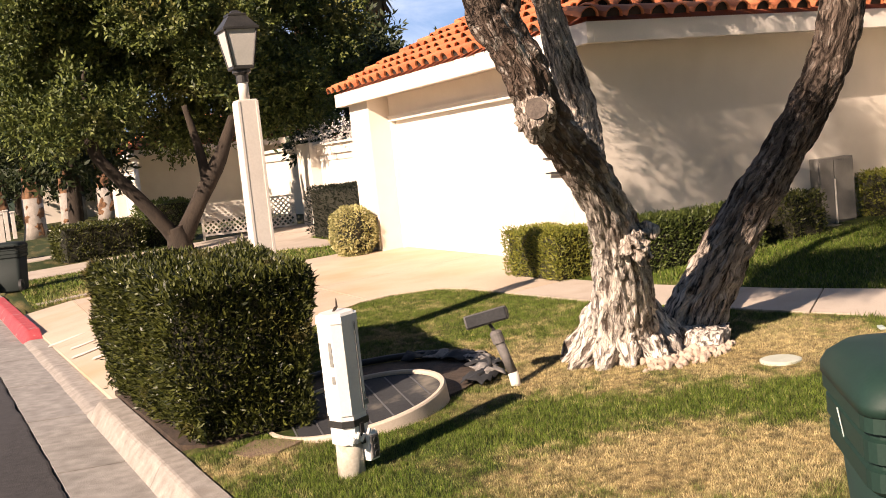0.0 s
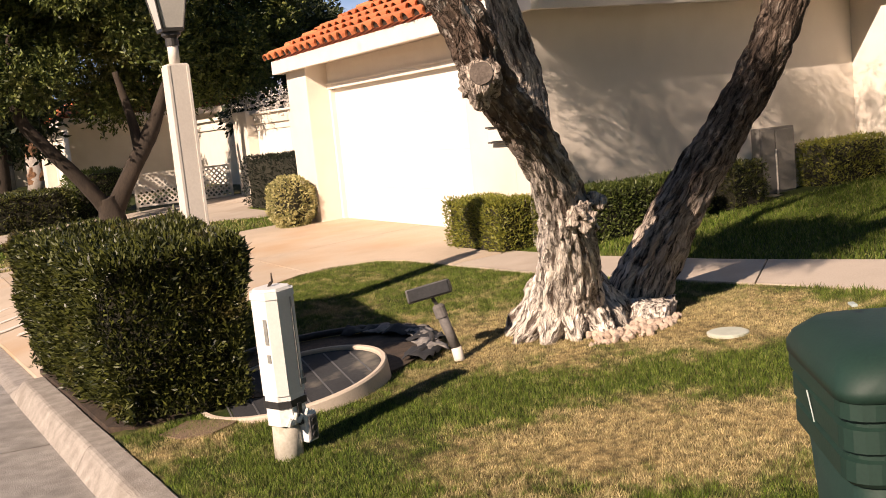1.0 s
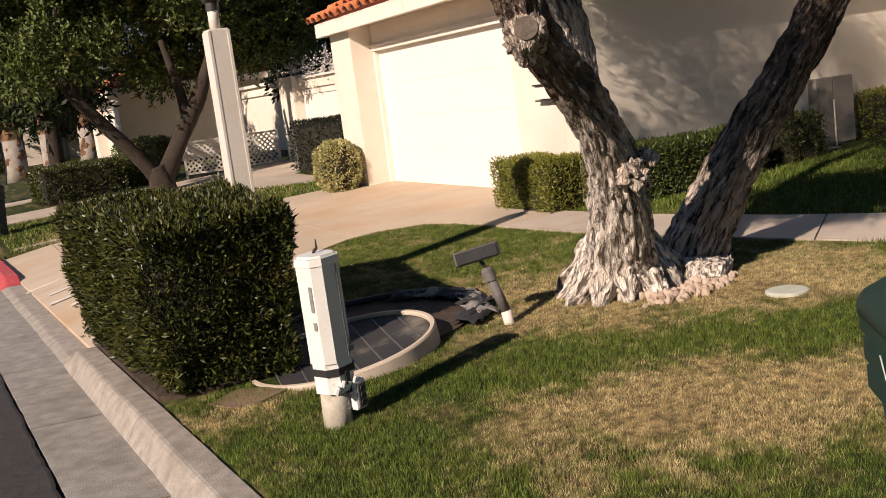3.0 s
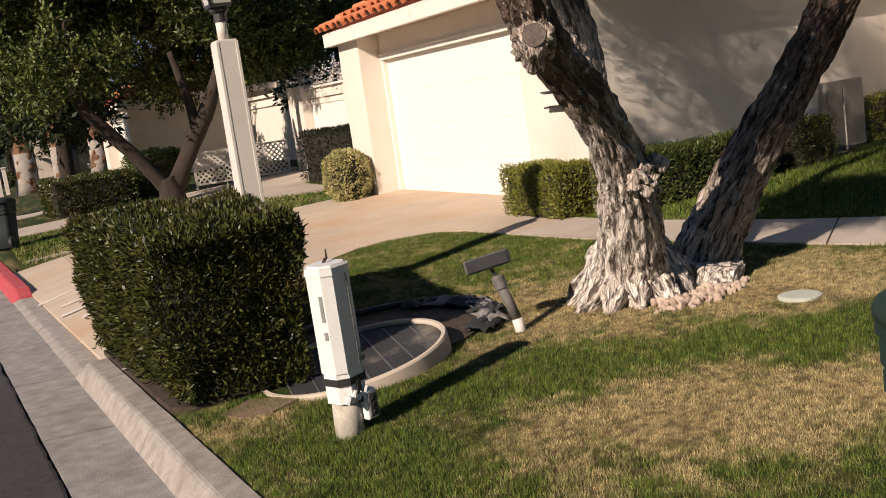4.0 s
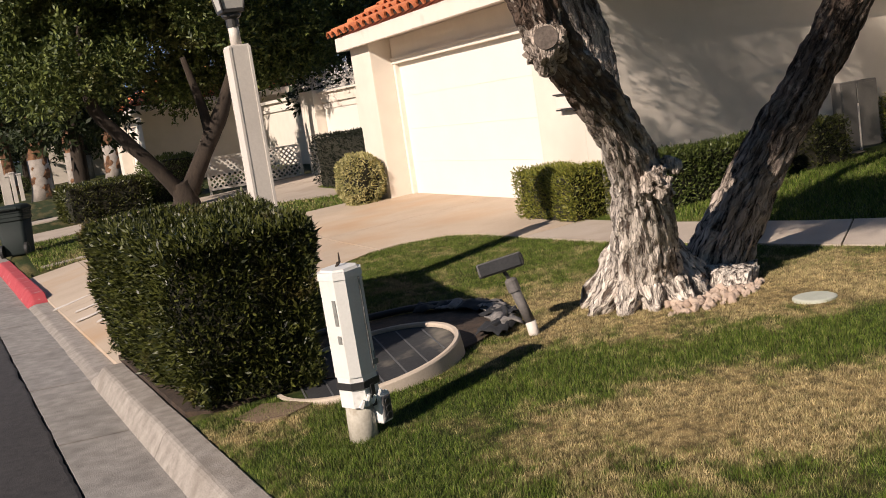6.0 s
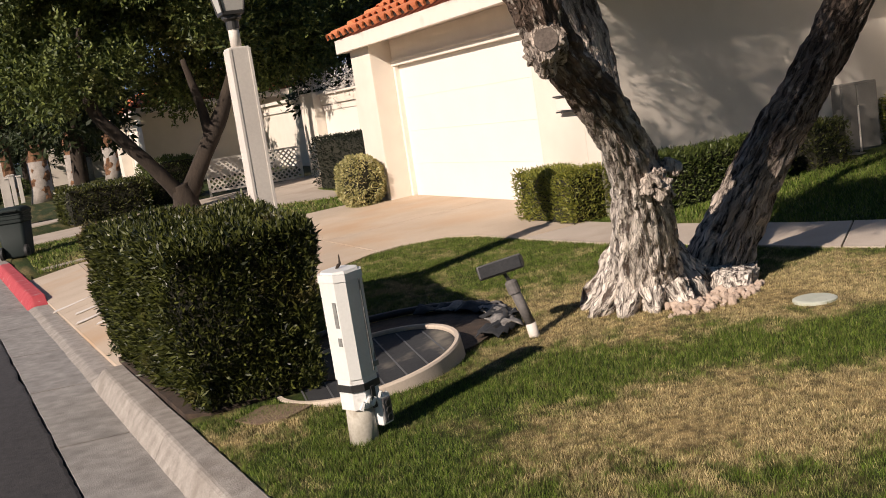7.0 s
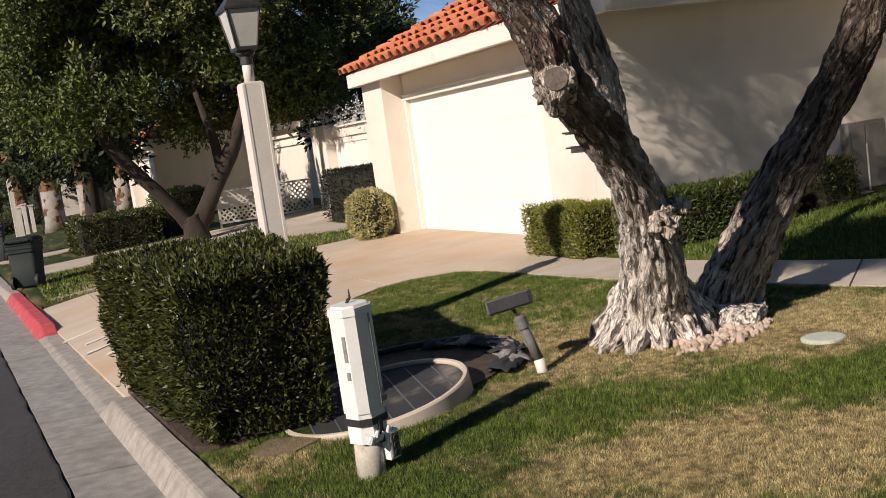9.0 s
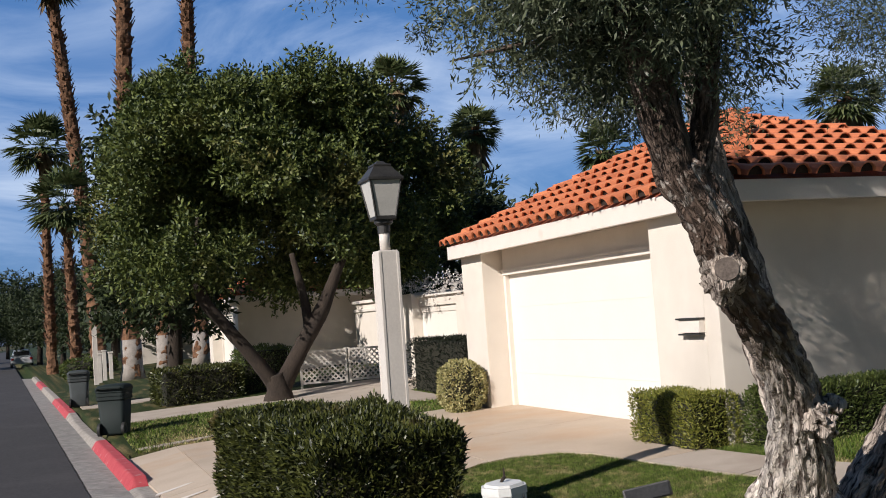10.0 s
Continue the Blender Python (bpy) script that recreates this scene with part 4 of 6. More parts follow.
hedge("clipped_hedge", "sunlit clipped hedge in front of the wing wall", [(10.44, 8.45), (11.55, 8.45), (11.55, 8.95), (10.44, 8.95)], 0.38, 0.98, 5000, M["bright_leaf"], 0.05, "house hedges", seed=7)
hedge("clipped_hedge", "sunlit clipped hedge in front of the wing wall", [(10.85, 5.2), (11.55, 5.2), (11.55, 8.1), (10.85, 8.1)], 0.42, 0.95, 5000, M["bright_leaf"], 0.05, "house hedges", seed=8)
hedge("clipped_hedge", "long dark clipped hedge beside the next house's path", [(2.4, 25.2), (4.35, 25.4), (4.35, 27.2), (2.3, 27.0)], 0.04, 0.92, 7000, M["hedge_leaf"], 0.09, "far hedges", seed=9)
# this hedge stands in shade; its leaves are coloured near-black for that
hedge("clipped_hedge", "tall dark shrub hedge by the entry gate", [(6.85, 16.9), (7.95, 16.9), (8.0, 20.4), (6.95, 20.4)], 0.25, 1.32, 7000, M["shade_leaf"], 0.07, "far hedges", seed=10)
hedge("clipped_hedge", "bright leafy hedge behind the broad tree", [(4.45, 25.9), (5.7, 25.9), (5.7, 27.4), (4.45, 27.4)], 0.15, 1.25, 5000, M["box_leaf"], 0.09, "far hedges", lump=0.16, seed=11)


def shrub(name, label, at, r, h, count, leaf, size):
    s = thing(name, label, "shrub", at=at)
    bm = bmesh.new()
    for i in range(7):
        a = i * 0.9
        ring_tube(bm, [(0.02 * math.cos(a), 0.02 * math.sin(a), -0.02), (r * 0.55 * math.cos(a), r * 0.55 * math.sin(a), h * 0.7)], [0.02, 0.006], 5)
    part("stem", bm, M["tree_bark"], s)
    # solid ball whose dark colour gives the shrub's inner shade
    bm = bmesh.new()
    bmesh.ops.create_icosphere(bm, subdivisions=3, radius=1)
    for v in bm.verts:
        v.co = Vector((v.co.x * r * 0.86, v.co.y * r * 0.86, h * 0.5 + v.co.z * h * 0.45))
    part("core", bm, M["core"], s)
    d = rng.normal(0, 1, (count, 3))
    d /= np.linalg.norm(d, axis=1)[:, None]
    k = np.array([1 + 0.14 * noise.noise(Vector(v) * 2.6) for v in d])
    sq = np.sign(d) * np.abs(d) ** 0.8
    pos = sq * k[:, None] * np.array([r, r, h * 0.5]) + np.array([0, 0, h * 0.5])
    pos[:, 2] = np.maximum(pos[:, 2], 0.03)
    add_mesh("leaves", leaf_mesh("leaves", pos, d * 0.8, size, size * 0.45, leaf, 0.2, 0.6), s)
    return s


shrub("round_shrub", "round yellow-green variegated shrub at the garage pillar", (6.12, 15.35, 0.21), 0.35, 0.80, 5000, M["varieg_leaf"], 0.055)


# ---- the olive tree with leaning trunks ----
def trunk_part(parent, ctrl, radii, steps, sides, ridge, material, label, seed, name="trunk"):
    bm = bmesh.new()
    pts, rad = smooth_path(ctrl, radii, steps)
    ring_tube(bm, pts, rad, sides, 0.16, 1.2, True, ridge, seed)
    ob = part(name, bm, material, parent, label, True)
    # the grain: round the stem and along it
    flat = []
    run = 0.0
    for i, p in enumerate(pts):
        run += (p - pts[i - 1]).length if i else 0.0
        for k in range(sides):
            a = 2 * math.pi * k / sides
            flat += [math.cos(a) * rad[i], math.sin(a) * rad[i], run + seed]
    at = ob.data.attributes.new("grain", "FLOAT_VECTOR", "POINT")
    at.data.foreach_set("vector", flat)
    return ob


def grained(ob):
    """Grain of a knob or block: its own coordinates."""
    at = ob.data.attributes.new("grain", "FLOAT_VECTOR", "POINT")
    at.data.foreach_set("vector", [c for v in ob.data.vertices for c in v.co])
    return ob


olive = thing("olive_tree", "old olive tree with three leaning fissured trunks and sparse grey-green leaves", "tree")
trunk_part(olive, [(4.62, 5.78, 0.02), (4.56, 5.68, 0.22), (4.49, 5.56, 0.45), (4.34, 5.32, 0.79), (4.10, 5.05, 1.19), (3.79, 4.83, 1.55), (3.40, 4.60, 1.90), (3.225, 4.47, 2.15), (3.05, 4.44, 2.4), (2.93, 4.42, 2.66)], [0.34, 0.27, 0.22, 0.19, 0.15, 0.125, 0.118, 0.115, 0.12, 0.05], 22, 132, 0.024, M["bark_pale"], "leaning pale trunk with deep fissured bark", 0.0)
trunk_part(olive, [(4.30, 5.30, 0.85), (4.36, 5.50, 1.2), (4.38, 5.66, 1.5), (4.42, 5.77, 1.88), (4.345, 5.815, 2.27), (4.28, 5.87, 2.71), (4.2, 5.9, 3.4)], [0.12, 0.115, 0.11, 0.11, 0.11, 0.10, 0.07], 18, 80, 0.016, M["bark_second"], "slender pale second trunk", 4.0)
trunk_part(olive, [(5.16, 5.80, 0.06), (5.21, 5.71, 0.33), (5.31, 5.61, 0.6), (5.49, 5.47, 0.97), (5.75, 5.22, 1.5), (5.95, 5.015, 2.0), (6.0, 4.86, 2.45), (6.05, 4.73, 3.4)], [0.31, 0.235, 0.195, 0.165, 0.15, 0.148, 0.145, 0.10], 18, 100, 0.024, M["bark"], "dark trunk leaning away", 9.0)
# limbs
limbs = [([(3.04, 4.43, 2.38), (2.90, 4.38, 2.75), (2.80, 4.35, 3.1), (2.75, 4.3, 3.6), (2.4, 4.2, 4.4)], [0.10, 0.105, 0.095, 0.075, 0.05]),
         ([(3.10, 4.42, 2.34), (3.16, 4.36, 2.62), (3.20, 4.32, 3.0), (3.32, 4.25, 3.6), (3.6, 4.1, 4.5)], [0.07, 0.062, 0.055, 0.045, 0.03]),
         ([(3.0, 4.35, 2.85), (2.75, 4.5, 3.05), (2.4, 4.7, 3.1), (2.05, 4.9, 3.05)], [0.025, 0.018, 0.013, 0.007]),
         ([(2.9, 4.3, 3.2), (2.6, 4.45, 3.35), (2.25, 4.6, 3.4), (1.9, 4.7, 3.3)], [0.03, 0.02, 0.013, 0.007]),
         ([(2.85, 4.3, 3.3), (2.5, 4.5, 3.6), (2.1, 4.7, 3.8)], [0.03, 0.018, 0.008]),
         ([(3.2, 4.3, 2.95), (3.3, 4.55, 3.2), (3.4, 4.8, 3.3)], [0.03, 0.02, 0.01]),
         ([(4.28, 5.86, 3.3), (4.3, 5.7, 4.0), (4.8, 5.3, 4.8)], [0.07, 0.055, 0.03]),
         ([(6.1, 4.7, 3.3), (6.3, 4.4, 4.0), (6.5, 4.0, 4.8)], [0.09, 0.07, 0.04]),
         ([(6.1, 4.75, 3.0), (5.7, 4.9, 3.6), (5.2, 5.0, 4.3)], [0.08, 0.06, 0.03])]
for i, (c, r) in enumerate(limbs):
    trunk_part(olive, c, r, 6, 16, 0.012, M["bark"], "", 20.0 + i, "limb")
# root flare, stump of a sawn limb, burls
random.seed(5)
for i, (a, rr, ln) in enumerate(((185, 0.10, 0.50), (212, 0.09, 0.46), (240, 0.08, 0.42), (268, 0.10, 0.48), (300, 0.08, 0.40), (325, 0.10, 0.46), (150, 0.09, 0.45), (20, 0.09, 0.4))):
    d = Vector((math.cos(radians(a)), math.sin(radians(a)), 0))
    c = Vector((4.60, 5.74, 0.12))
    trunk_part(olive, [c + d * 0.13 + Vector((0, 0, 0.50)), c + d * 0.22 + Vector((0, 0, 0.28)), c + d * 0.33 + Vector((0, 0, 0.13)), c + d * ln + Vector((0, 0, 0.0))], [rr * 0.6, rr * 0.95, rr, rr * 0.4], 8, 28, 0.028, M["bark_pale"], "gnarled root", 40.0 + i, "root")
knot = part("sawn_limb", bmesh.new(), M["bark_second"], olive, "sawn-off limb with a ring of bark")
bm = bmesh.new()
kp, kd = Vector((3.315, 4.545, 1.85)), Vector((-0.42, -0.85, 0.30)).normalized()
ring_tube(bm, [kp, kp + kd * 0.09, kp + kd * 0.155, kp + kd * 0.17], [0.125, 0.105, 0.092, 0.066], 48, 0.3, 6, True, 0.024)
bm.to_mesh(knot.data)
bm.free()
grained(knot)
bm = bmesh.new()
ring_tube(bm, [kp + kd * 0.145, kp + kd * 0.177], [0.064, 0.060], 24, 0.1, 6, True)
part("cut_face", bm, M["cut_wood"], knot, "grey weathered cut end")
for i, (p, r) in enumerate((((4.20, 4.96, 1.03), 0.095), ((4.28, 5.02, 0.95), 0.075), ((4.34, 4.99, 1.10), 0.06))):
    bm = bmesh.new()
    bmesh.ops.create_icosphere(bm, subdivisions=4, radius=r)
    for v in bm.verts:
        v.co = Vector(p) + v.co * (0.85 + 0.7 * noise.noise(v.co * 16 + Vector((i, 0, 0))) + 0.35 * noise.noise(v.co * 45))
    grained(part("burl", bm, M["bark_second"], olive, "pale knobbly burl", True))


def crown(parent, clumps, per, spread, size, leaf, ratio=0.25, name="crown", six=False, droop=0.2, per_twig=9, twig=0.28):
    """Twigs with leaves, gathered round clump centres; uneven outline with gaps between."""
    cl = np.array(clumps)
    nt = np.maximum(1, (per * cl[:, 3] ** 2 / per_twig).astype(int))
    cc = np.repeat(cl, nt, axis=0)
    m = len(cc)
    d = rng.normal(0, 1, (m, 3))
    d /= np.linalg.norm(d, axis=1)[:, None]
    c = cc[:, :3] + d * cc[:, 3:] * np.array((1, 1, 0.8)) * rng.random((m, 1)) ** 0.45
    td = d * 0.8 + rng.normal(0, 0.6, (m, 3))
    td[:, 2] -= droop
    td /= np.linalg.norm(td, axis=1)[:, None]
    step = np.tile(np.arange(per_twig) / per_twig, m)[:, None]
    pos = np.repeat(c, per_twig, axis=0) + np.repeat(td, per_twig, axis=0) * twig * step + rng.normal(0, 0.012, (m * per_twig, 3))
    out = np.repeat(td, per_twig, axis=0)
    return add_mesh(name, leaf_mesh(name, pos, out * 0.9, size, size * ratio, leaf, 0.2, spread, 0.0, six), parent)


random.seed(11)
clumps = []
for i in range(60):
    u, v = random.random(), random.random()
    x = 1.7 + 5.2 * u + random.uniform(-0.3, 0.3)
    clumps.append((x, 3.0 + 4.6 * v, 3.6 + random.random() * (1.0 if x > 4.5 else 1.9) + 0.25 * abs(u - 0.4), random.uniform(0.35, 0.6)))
# further clumps, several of them added to shade the side wall
for c in ((4.5, 7.6, 3.7, 0.6), (4.2, 7.3, 3.9, 0.5), (4.75, 7.5, 4.1, 0.5), (5.2, 7.5, 4.0, 0.5), (5.0, 7.7, 3.6, 0.45), (5.2, 7.3, 3.5, 0.55), (5.6, 6.8, 3.6, 0.55), (4.8, 6.6, 3.3, 0.5), (6.4, 6.0, 3.6, 0.6), (6.9, 5.2, 3.7, 0.6), (5.2, 5.4, 3.3, 0.4)):
    clumps.append(c)
clumps = [q for q in clumps if q[1] + (6.5 - q[0]) * 0.445 < 9.0 - q[3] * 0.6]
# an open gap in the crown between the street-side limbs and the far trunk
clumps = [q for q in clumps if not (q[2] < 5.2 and 2.7 < q[0] < 5.8 and abs((q[0] - 2.8) * 3.0 - (q[1] - 3.3) * 2.5) / 3.905 < 0.45)]
clumps = [q for q in clumps if q[1] + (6.5 - q[0]) * 0.445 < 9.0 - q[3] * 0.8]
# high tufts added out of view over the side lawn to shade the stucco wall behind, the gaps between them dappling it
tufts = []
for i in range(42):
    s, X, Z = random.uniform(5.0, 9.5), random.uniform(7.0, 11.5), random.uniform(0.7, 2.5)
    tufts.append((X - 0.79 * s, 9.0 - 0.352 * s, Z + 0.5 * s, random.uniform(0.10, 0.21)))
for i in range(12):
    s, X, Z = random.uniform(5.5, 9.0), random.uniform(6.95, 8.3), random.uniform(1.6, 2.7)
    tufts.append((X - 0.79 * s, 9.0 - 0.352 * s, Z + 0.5 * s, random.uniform(0.12, 0.2)))
tufts = [q for q in tufts if q[1] + (6.5 - q[0]) * 0.445 < 9.0 - q[3]]
crown(olive, tufts, 26000, 0.55, 0.046, M["olive_leaf"], 0.25, droop=0.2, twig=0.12)
crown(olive, clumps, 8200, 0.55, 0.046, M["olive_leaf"], 0.25, droop=0.35, twig=0.22)
# thick hanging foliage round the street-side limbs, thinning outwards
near_clumps = []
for i in range(46):
    u = random.random() ** 0.8
    near_clumps.append((3.25 - 1.05 * u + random.uniform(-0.12, 0.12), 4.35 + random.uniform(-0.55, 0.75), 3.05 + random.random() * 0.75 - 0.06 * u, random.uniform(0.18, 0.32) * (1.1 - 0.4 * u)))
for c in ((2.75, 4.45, 2.92, 0.22), (2.55, 4.6, 2.95, 0.22), (2.9, 4.7, 2.9, 0.2), (3.05, 4.15, 2.98, 0.26), (3.3, 4.2, 2.95, 0.2)):
    near_clumps.append(c)
crown(olive, near_clumps, 21000, 0.6, 0.05, M["olive_leaf"], 0.23, droop=0.45, twig=0.2)
# pale bare twigs among the leaves
for i in range(26):
    c = near_clumps[i % len(near_clumps)]
    a = random.uniform(0, 6.283)
    d = Vector((math.cos(a), math.sin(a), random.uniform(-0.5, 0.1))) * random.uniform(0.25, 0.45)
    p = Vector(c[:3]) - d * 0.4
    bm = bmesh.new()
    ring_tube(bm, [p, p + d * 0.5 + Vector((0, 0, 0.03)), p + d], [0.006, 0.004, 0.002], 5)
    part("twig", bm, M["twig"], olive)

# stones and ivy at the foot
stone_bm = []
for i in range(3):
    bm = bmesh.new()
    bmesh.ops.create_icosphere(bm, subdivisions=2, radius=1)
    for v in bm.verts:
        v.co = v.co * (1 + 0.35 * noise.noise(v.co * 1.7 + Vector((i * 5, 0, 0))))
    stone_bm.append(mesh_of(bm, "stone", M["rock"], False))
border = thing("stone_border", "row of rough pink-tan stones round the tree foot", "stones")
random.seed(3)
for i in range(150):
    s = random.random()
    a = radians(238 + 92 * s)
    rad = random.uniform(0.40, 0.68)
    o = new("stone", stone_bm[i % 3])
    o.parent = border
    k = random.uniform(0.014, 0.038) * (1.35 if i % 9 == 0 else 1.0)
    x, y = 4.68 + rad * math.cos(a), 5.72 + rad * math.sin(a)
    o.matrix_basis = Matrix.Translation((x, y, gz(x) + k * 0.3 + 0.05 * max(0.0, 0.62 - rad))) @ pose(0, 0, 0, random.uniform(0, 360), random.uniform(0, 360), random.uniform(0, 360)) @ Matrix.Diagonal((k, k * 0.8, k * 0.65, 1))
block = thing("stump_block", "low bleached wood block with weathered grain beside the trunk", "stump", at=(5.02, 5.42, gz(5.02)), turn=-52)
bm = box((-0.19, -0.10, -0.05), (0.19, 0.14, 0.13), 0.05)
bmesh.ops.subdivide_edges(bm, edges=bm.edges[:], cuts=9, use_grid_fill=True)
for v in bm.verts:
    v.co += Vector((0.5, 1, 1)) * (0.06 * noise.noise(v.co * 8) + 0.03 * noise.noise(Vector((v.co.x * 6, v.co.y * 40, v.co.z * 40))))
grained(part("body", bm, M["bark_pale"], block, "", True))


# ---- lamp post ----
lamp = thing("lamp_post", "square white lamp post with a black four-sided lantern behind the hedge", "street lamp", at=(2.62, 7.95, gz(2.57)), turn=1)
part("post", box((-0.083, -0.083, -0.05), (0.083, 0.083, 2.26), 0.012), M["lamp_white"], lamp)
for sx, sy in ((-1, -1), (1, -1), (-1, 1), (1, 1)):
    part("corner_strip", box((sx * 0.075 - 0.012, sy * 0.075 - 0.012, -0.05), (sx * 0.075 + 0.012, sy * 0.075 + 0.012, 2.245), 0.003), M["lamp_white"], lamp)
bm = bmesh.new()
ring_tube(bm, [(0, 0, 2.250), (0, 0, 2.430)], [0.042, 0.042], 16)
part("pipe", bm, M["lamp_white"], lamp, "white pipe neck", True)
bm = bmesh.new()
ring_tube(bm, [(0, 0, 2.400), (0, 0, 2.460), (0, 0, 2.480), (0, 0, 2.510)], [0.05, 0.05, 0.075, 0.075], 16)
part("collar", bm, M["black_metal"], lamp, "black metal collar")
lantern = part("lantern", box((-0.115, -0.115, 2.505), (0.115, 0.115, 2.540), 0.006), M["black_metal"], lamp, "black metal lantern")


def frustum(w0, w1, z0, z1):
    bm = bmesh.new()
    a = [bm.verts.new((sx * w0, sy * w0, z0)) for sx, sy in ((-1, -1), (1, -1), (1, 1), (-1, 1))]
    b = [bm.verts.new((sx * w1, sy * w1, z1)) for sx, sy in ((-1, -1), (1, -1), (1, 1), (-1, 1))]
    for i in range(4):
        bm.faces.new((a[i], a[(i + 1) % 4], b[(i + 1) % 4], b[i]))
    bm.faces.new(a[::-1])
    bm.faces.new(b)
    return bm


for k in range(4):
    bm = bmesh.new()
    m = pose(0, 0, 0, 0, 0, 90 * k)
    vs = [bm.verts.new(m @ Vector(p)) for p in ((-0.098, -0.108, 2.542), (0.098, -0.108, 2.542), (0.158, -0.170, 2.880), (-0.158, -0.170, 2.880), (-0.098, -0.102, 2.542), (0.098, -0.102, 2.542), (0.158, -0.164, 2.880), (-0.158, -0.164, 2.880))]
    bm.faces.new(vs[:4])
    bm.faces.new(vs[4:][::-1])
    for i in range(4):
        bm.faces.new((vs[i], vs[i + 4], vs[(i + 1) % 4 + 4], vs[(i + 1) % 4]))
    bmesh.ops.recalc_face_normals(bm, faces=bm.faces[:])
    part("pane", bm, M["pane"], lantern, "frosted glass pane")
    bm = bmesh.new()
    ring_tube(bm, [m @ Vector((-0.108, -0.108, 2.530)), m @ Vector((-0.170, -0.170, 2.885))], [0.013, 0.013], 6)
    part("frame_bar", bm, M["black_metal"], lantern)
part("eave", box((-0.195, -0.195, 2.880), (0.195, 0.195, 2.910), 0.006), M["black_metal"], lantern)
part("cap", frustum(0.185, 0.095, 2.910, 3.020), M["black_metal"], lantern, "sloping black cap")
part("crown", box((-0.10, -0.10, 3.020), (0.10, 0.10, 3.045), 0.008), M["black_metal"], lantern)
part("finial", frustum(0.07, 0.03, 3.045, 3.080), M["black_metal"], lantern)
for o in (lantern,):
    o.matrix_basis = Matrix.Translation((0, 0, 2.505 * 0.17)) @ Matrix.Diagonal((0.76, 0.76, 0.83, 1))


# ---- cable pedestal ----
ped = thing("cable_pedestal", "pale grey-green plastic cable pedestal strapped above a white cracked base", "utility pedestal")
ped.matrix_basis = pose(2.165, 4.87, gz(2.2) + 0.03, 1.0, -1.6, 26) @ Matrix.Diagonal((0.93, 0.93, 0.94, 1))


def oct_tube(w, d, z0, z1, cut, taper=1.0):
    pts = [(-w + cut, -d), (w - cut, -d), (w, -d + cut), (w, d - cut), (w - cut, d), (-w + cut, d), (-w, d - cut), (-w, -d + cut)]
    bm = bmesh.new()
    a = [bm.verts.new((x, y, z0)) for x, y in pts]
    b = [bm.verts.new((x * taper, y * taper, z1)) for x, y in pts]
    for i in range(8):
        bm.faces.new((a[i], a[(i + 1) % 8], b[(i + 1) % 8], b[i]))
    bm.faces.new(a[::-1])
    bm.faces.new(b)
    return bm


part("cover", oct_tube(0.108, 0.10, 0.33, 0.865, 0.045), M["ped"], ped, "pale grey-green plastic cover")
cap = part("cap", oct_tube(0.113, 0.105, 0.866, 0.905, 0.047, 0.97), M["ped"], ped, "flat moulded cap")
part("cap_top", oct_tube(0.10, 0.092, 0.906, 0.918, 0.045, 0.9), M["ped"], cap)
part("seam", box((0.03, -0.107, 0.35), (0.037, -0.1005, 0.86)), M["ink"], ped, "dark vertical seam")
for z in (0.80, 0.835):
    part("screw", box((0.075, -0.085, z), (0.086, -0.073, z + 0.011), 0.003), M["ink"], ped)
for z0, z1 in ((0.62, 0.76), (0.52, 0.565)):
    part("lettering_bar", box((-0.112, -0.045, z0), (-0.1085, -0.02, z1)), M["ink"], ped, "worn vertical lettering")
part("lettering_bar", box((0.055, -0.104, 0.40), (0.063, -0.1005, 0.44)), M["ink"], ped, "small worn label")
part("lettering_bar", box((0.043, -0.104, 0.365), (0.078, -0.1005, 0.395)), M["ink"], ped, "small worn label")
part("skirt", oct_tube(0.104, 0.098, 0.16, 0.335, 0.05), M["ped_white"], ped, "white plastic lower housing")
part("strap", oct_tube(0.112, 0.106, 0.262, 0.30, 0.05), M["rubber"], ped, "black rubber strap")
part("strap_tail", box((-0.02, -0.112, 0.15), (0.012, -0.1005, 0.275), 0.004), M["rubber"], ped, "hanging black strap end")
bm = bmesh.new()
ring_tube(bm, [(-0.02, 0.0, -0.10), (-0.02, 0, 0.06), (-0.015, 0, 0.17)], [0.082, 0.078, 0.083], 20, 0.10, 9)
part("stub", bm, M["stub"], ped, "grimy pale round stub", True)
sock = part("socket_plate", box((0.02, -0.125, 0.035), (0.105, -0.05, 0.20), 0.012), M["ped_white"], ped, "white socket housing")
part("socket_face", box((0.03, -0.134, 0.05), (0.097, -0.123, 0.185), 0.008), M["conduit"], sock, "grey face with sockets")
for z in (0.075, 0.115, 0.155):
    bm = bmesh.new()
    ring_tube(bm, [(0.063, -0.132, z), (0.063, -0.141, z)], [0.017, 0.017], 14)
    part("socket_hole", bm, M["rubber"], sock, "round black socket")
for i in range(5):
    bm = bmesh.new()
    a, b = Vector((-0.10 + i * 0.04, -0.10, 0.17)), Vector((-0.09 + i * 0.045, -0.118, 0.21 + 0.02 * (i % 2)))
    ring_tube(bm, [a, b], [0.018, 0.010], 6, 0.4, 9)
    part("wrap_fold", bm, M["ped_white"], ped, "crumpled white wrap")
bm = bmesh.new()
ring_tube(bm, [(0.0, 0.02, 0.915), (0.012, 0.01, 0.935), (0.03, 0.015, 0.94), (0.045, 0.03, 0.985)], [0.006, 0.010, 0.007, 0.003], 6)
part("dry_twig", bm, M["tree_bark"], ped, "dry curled leaf stem")

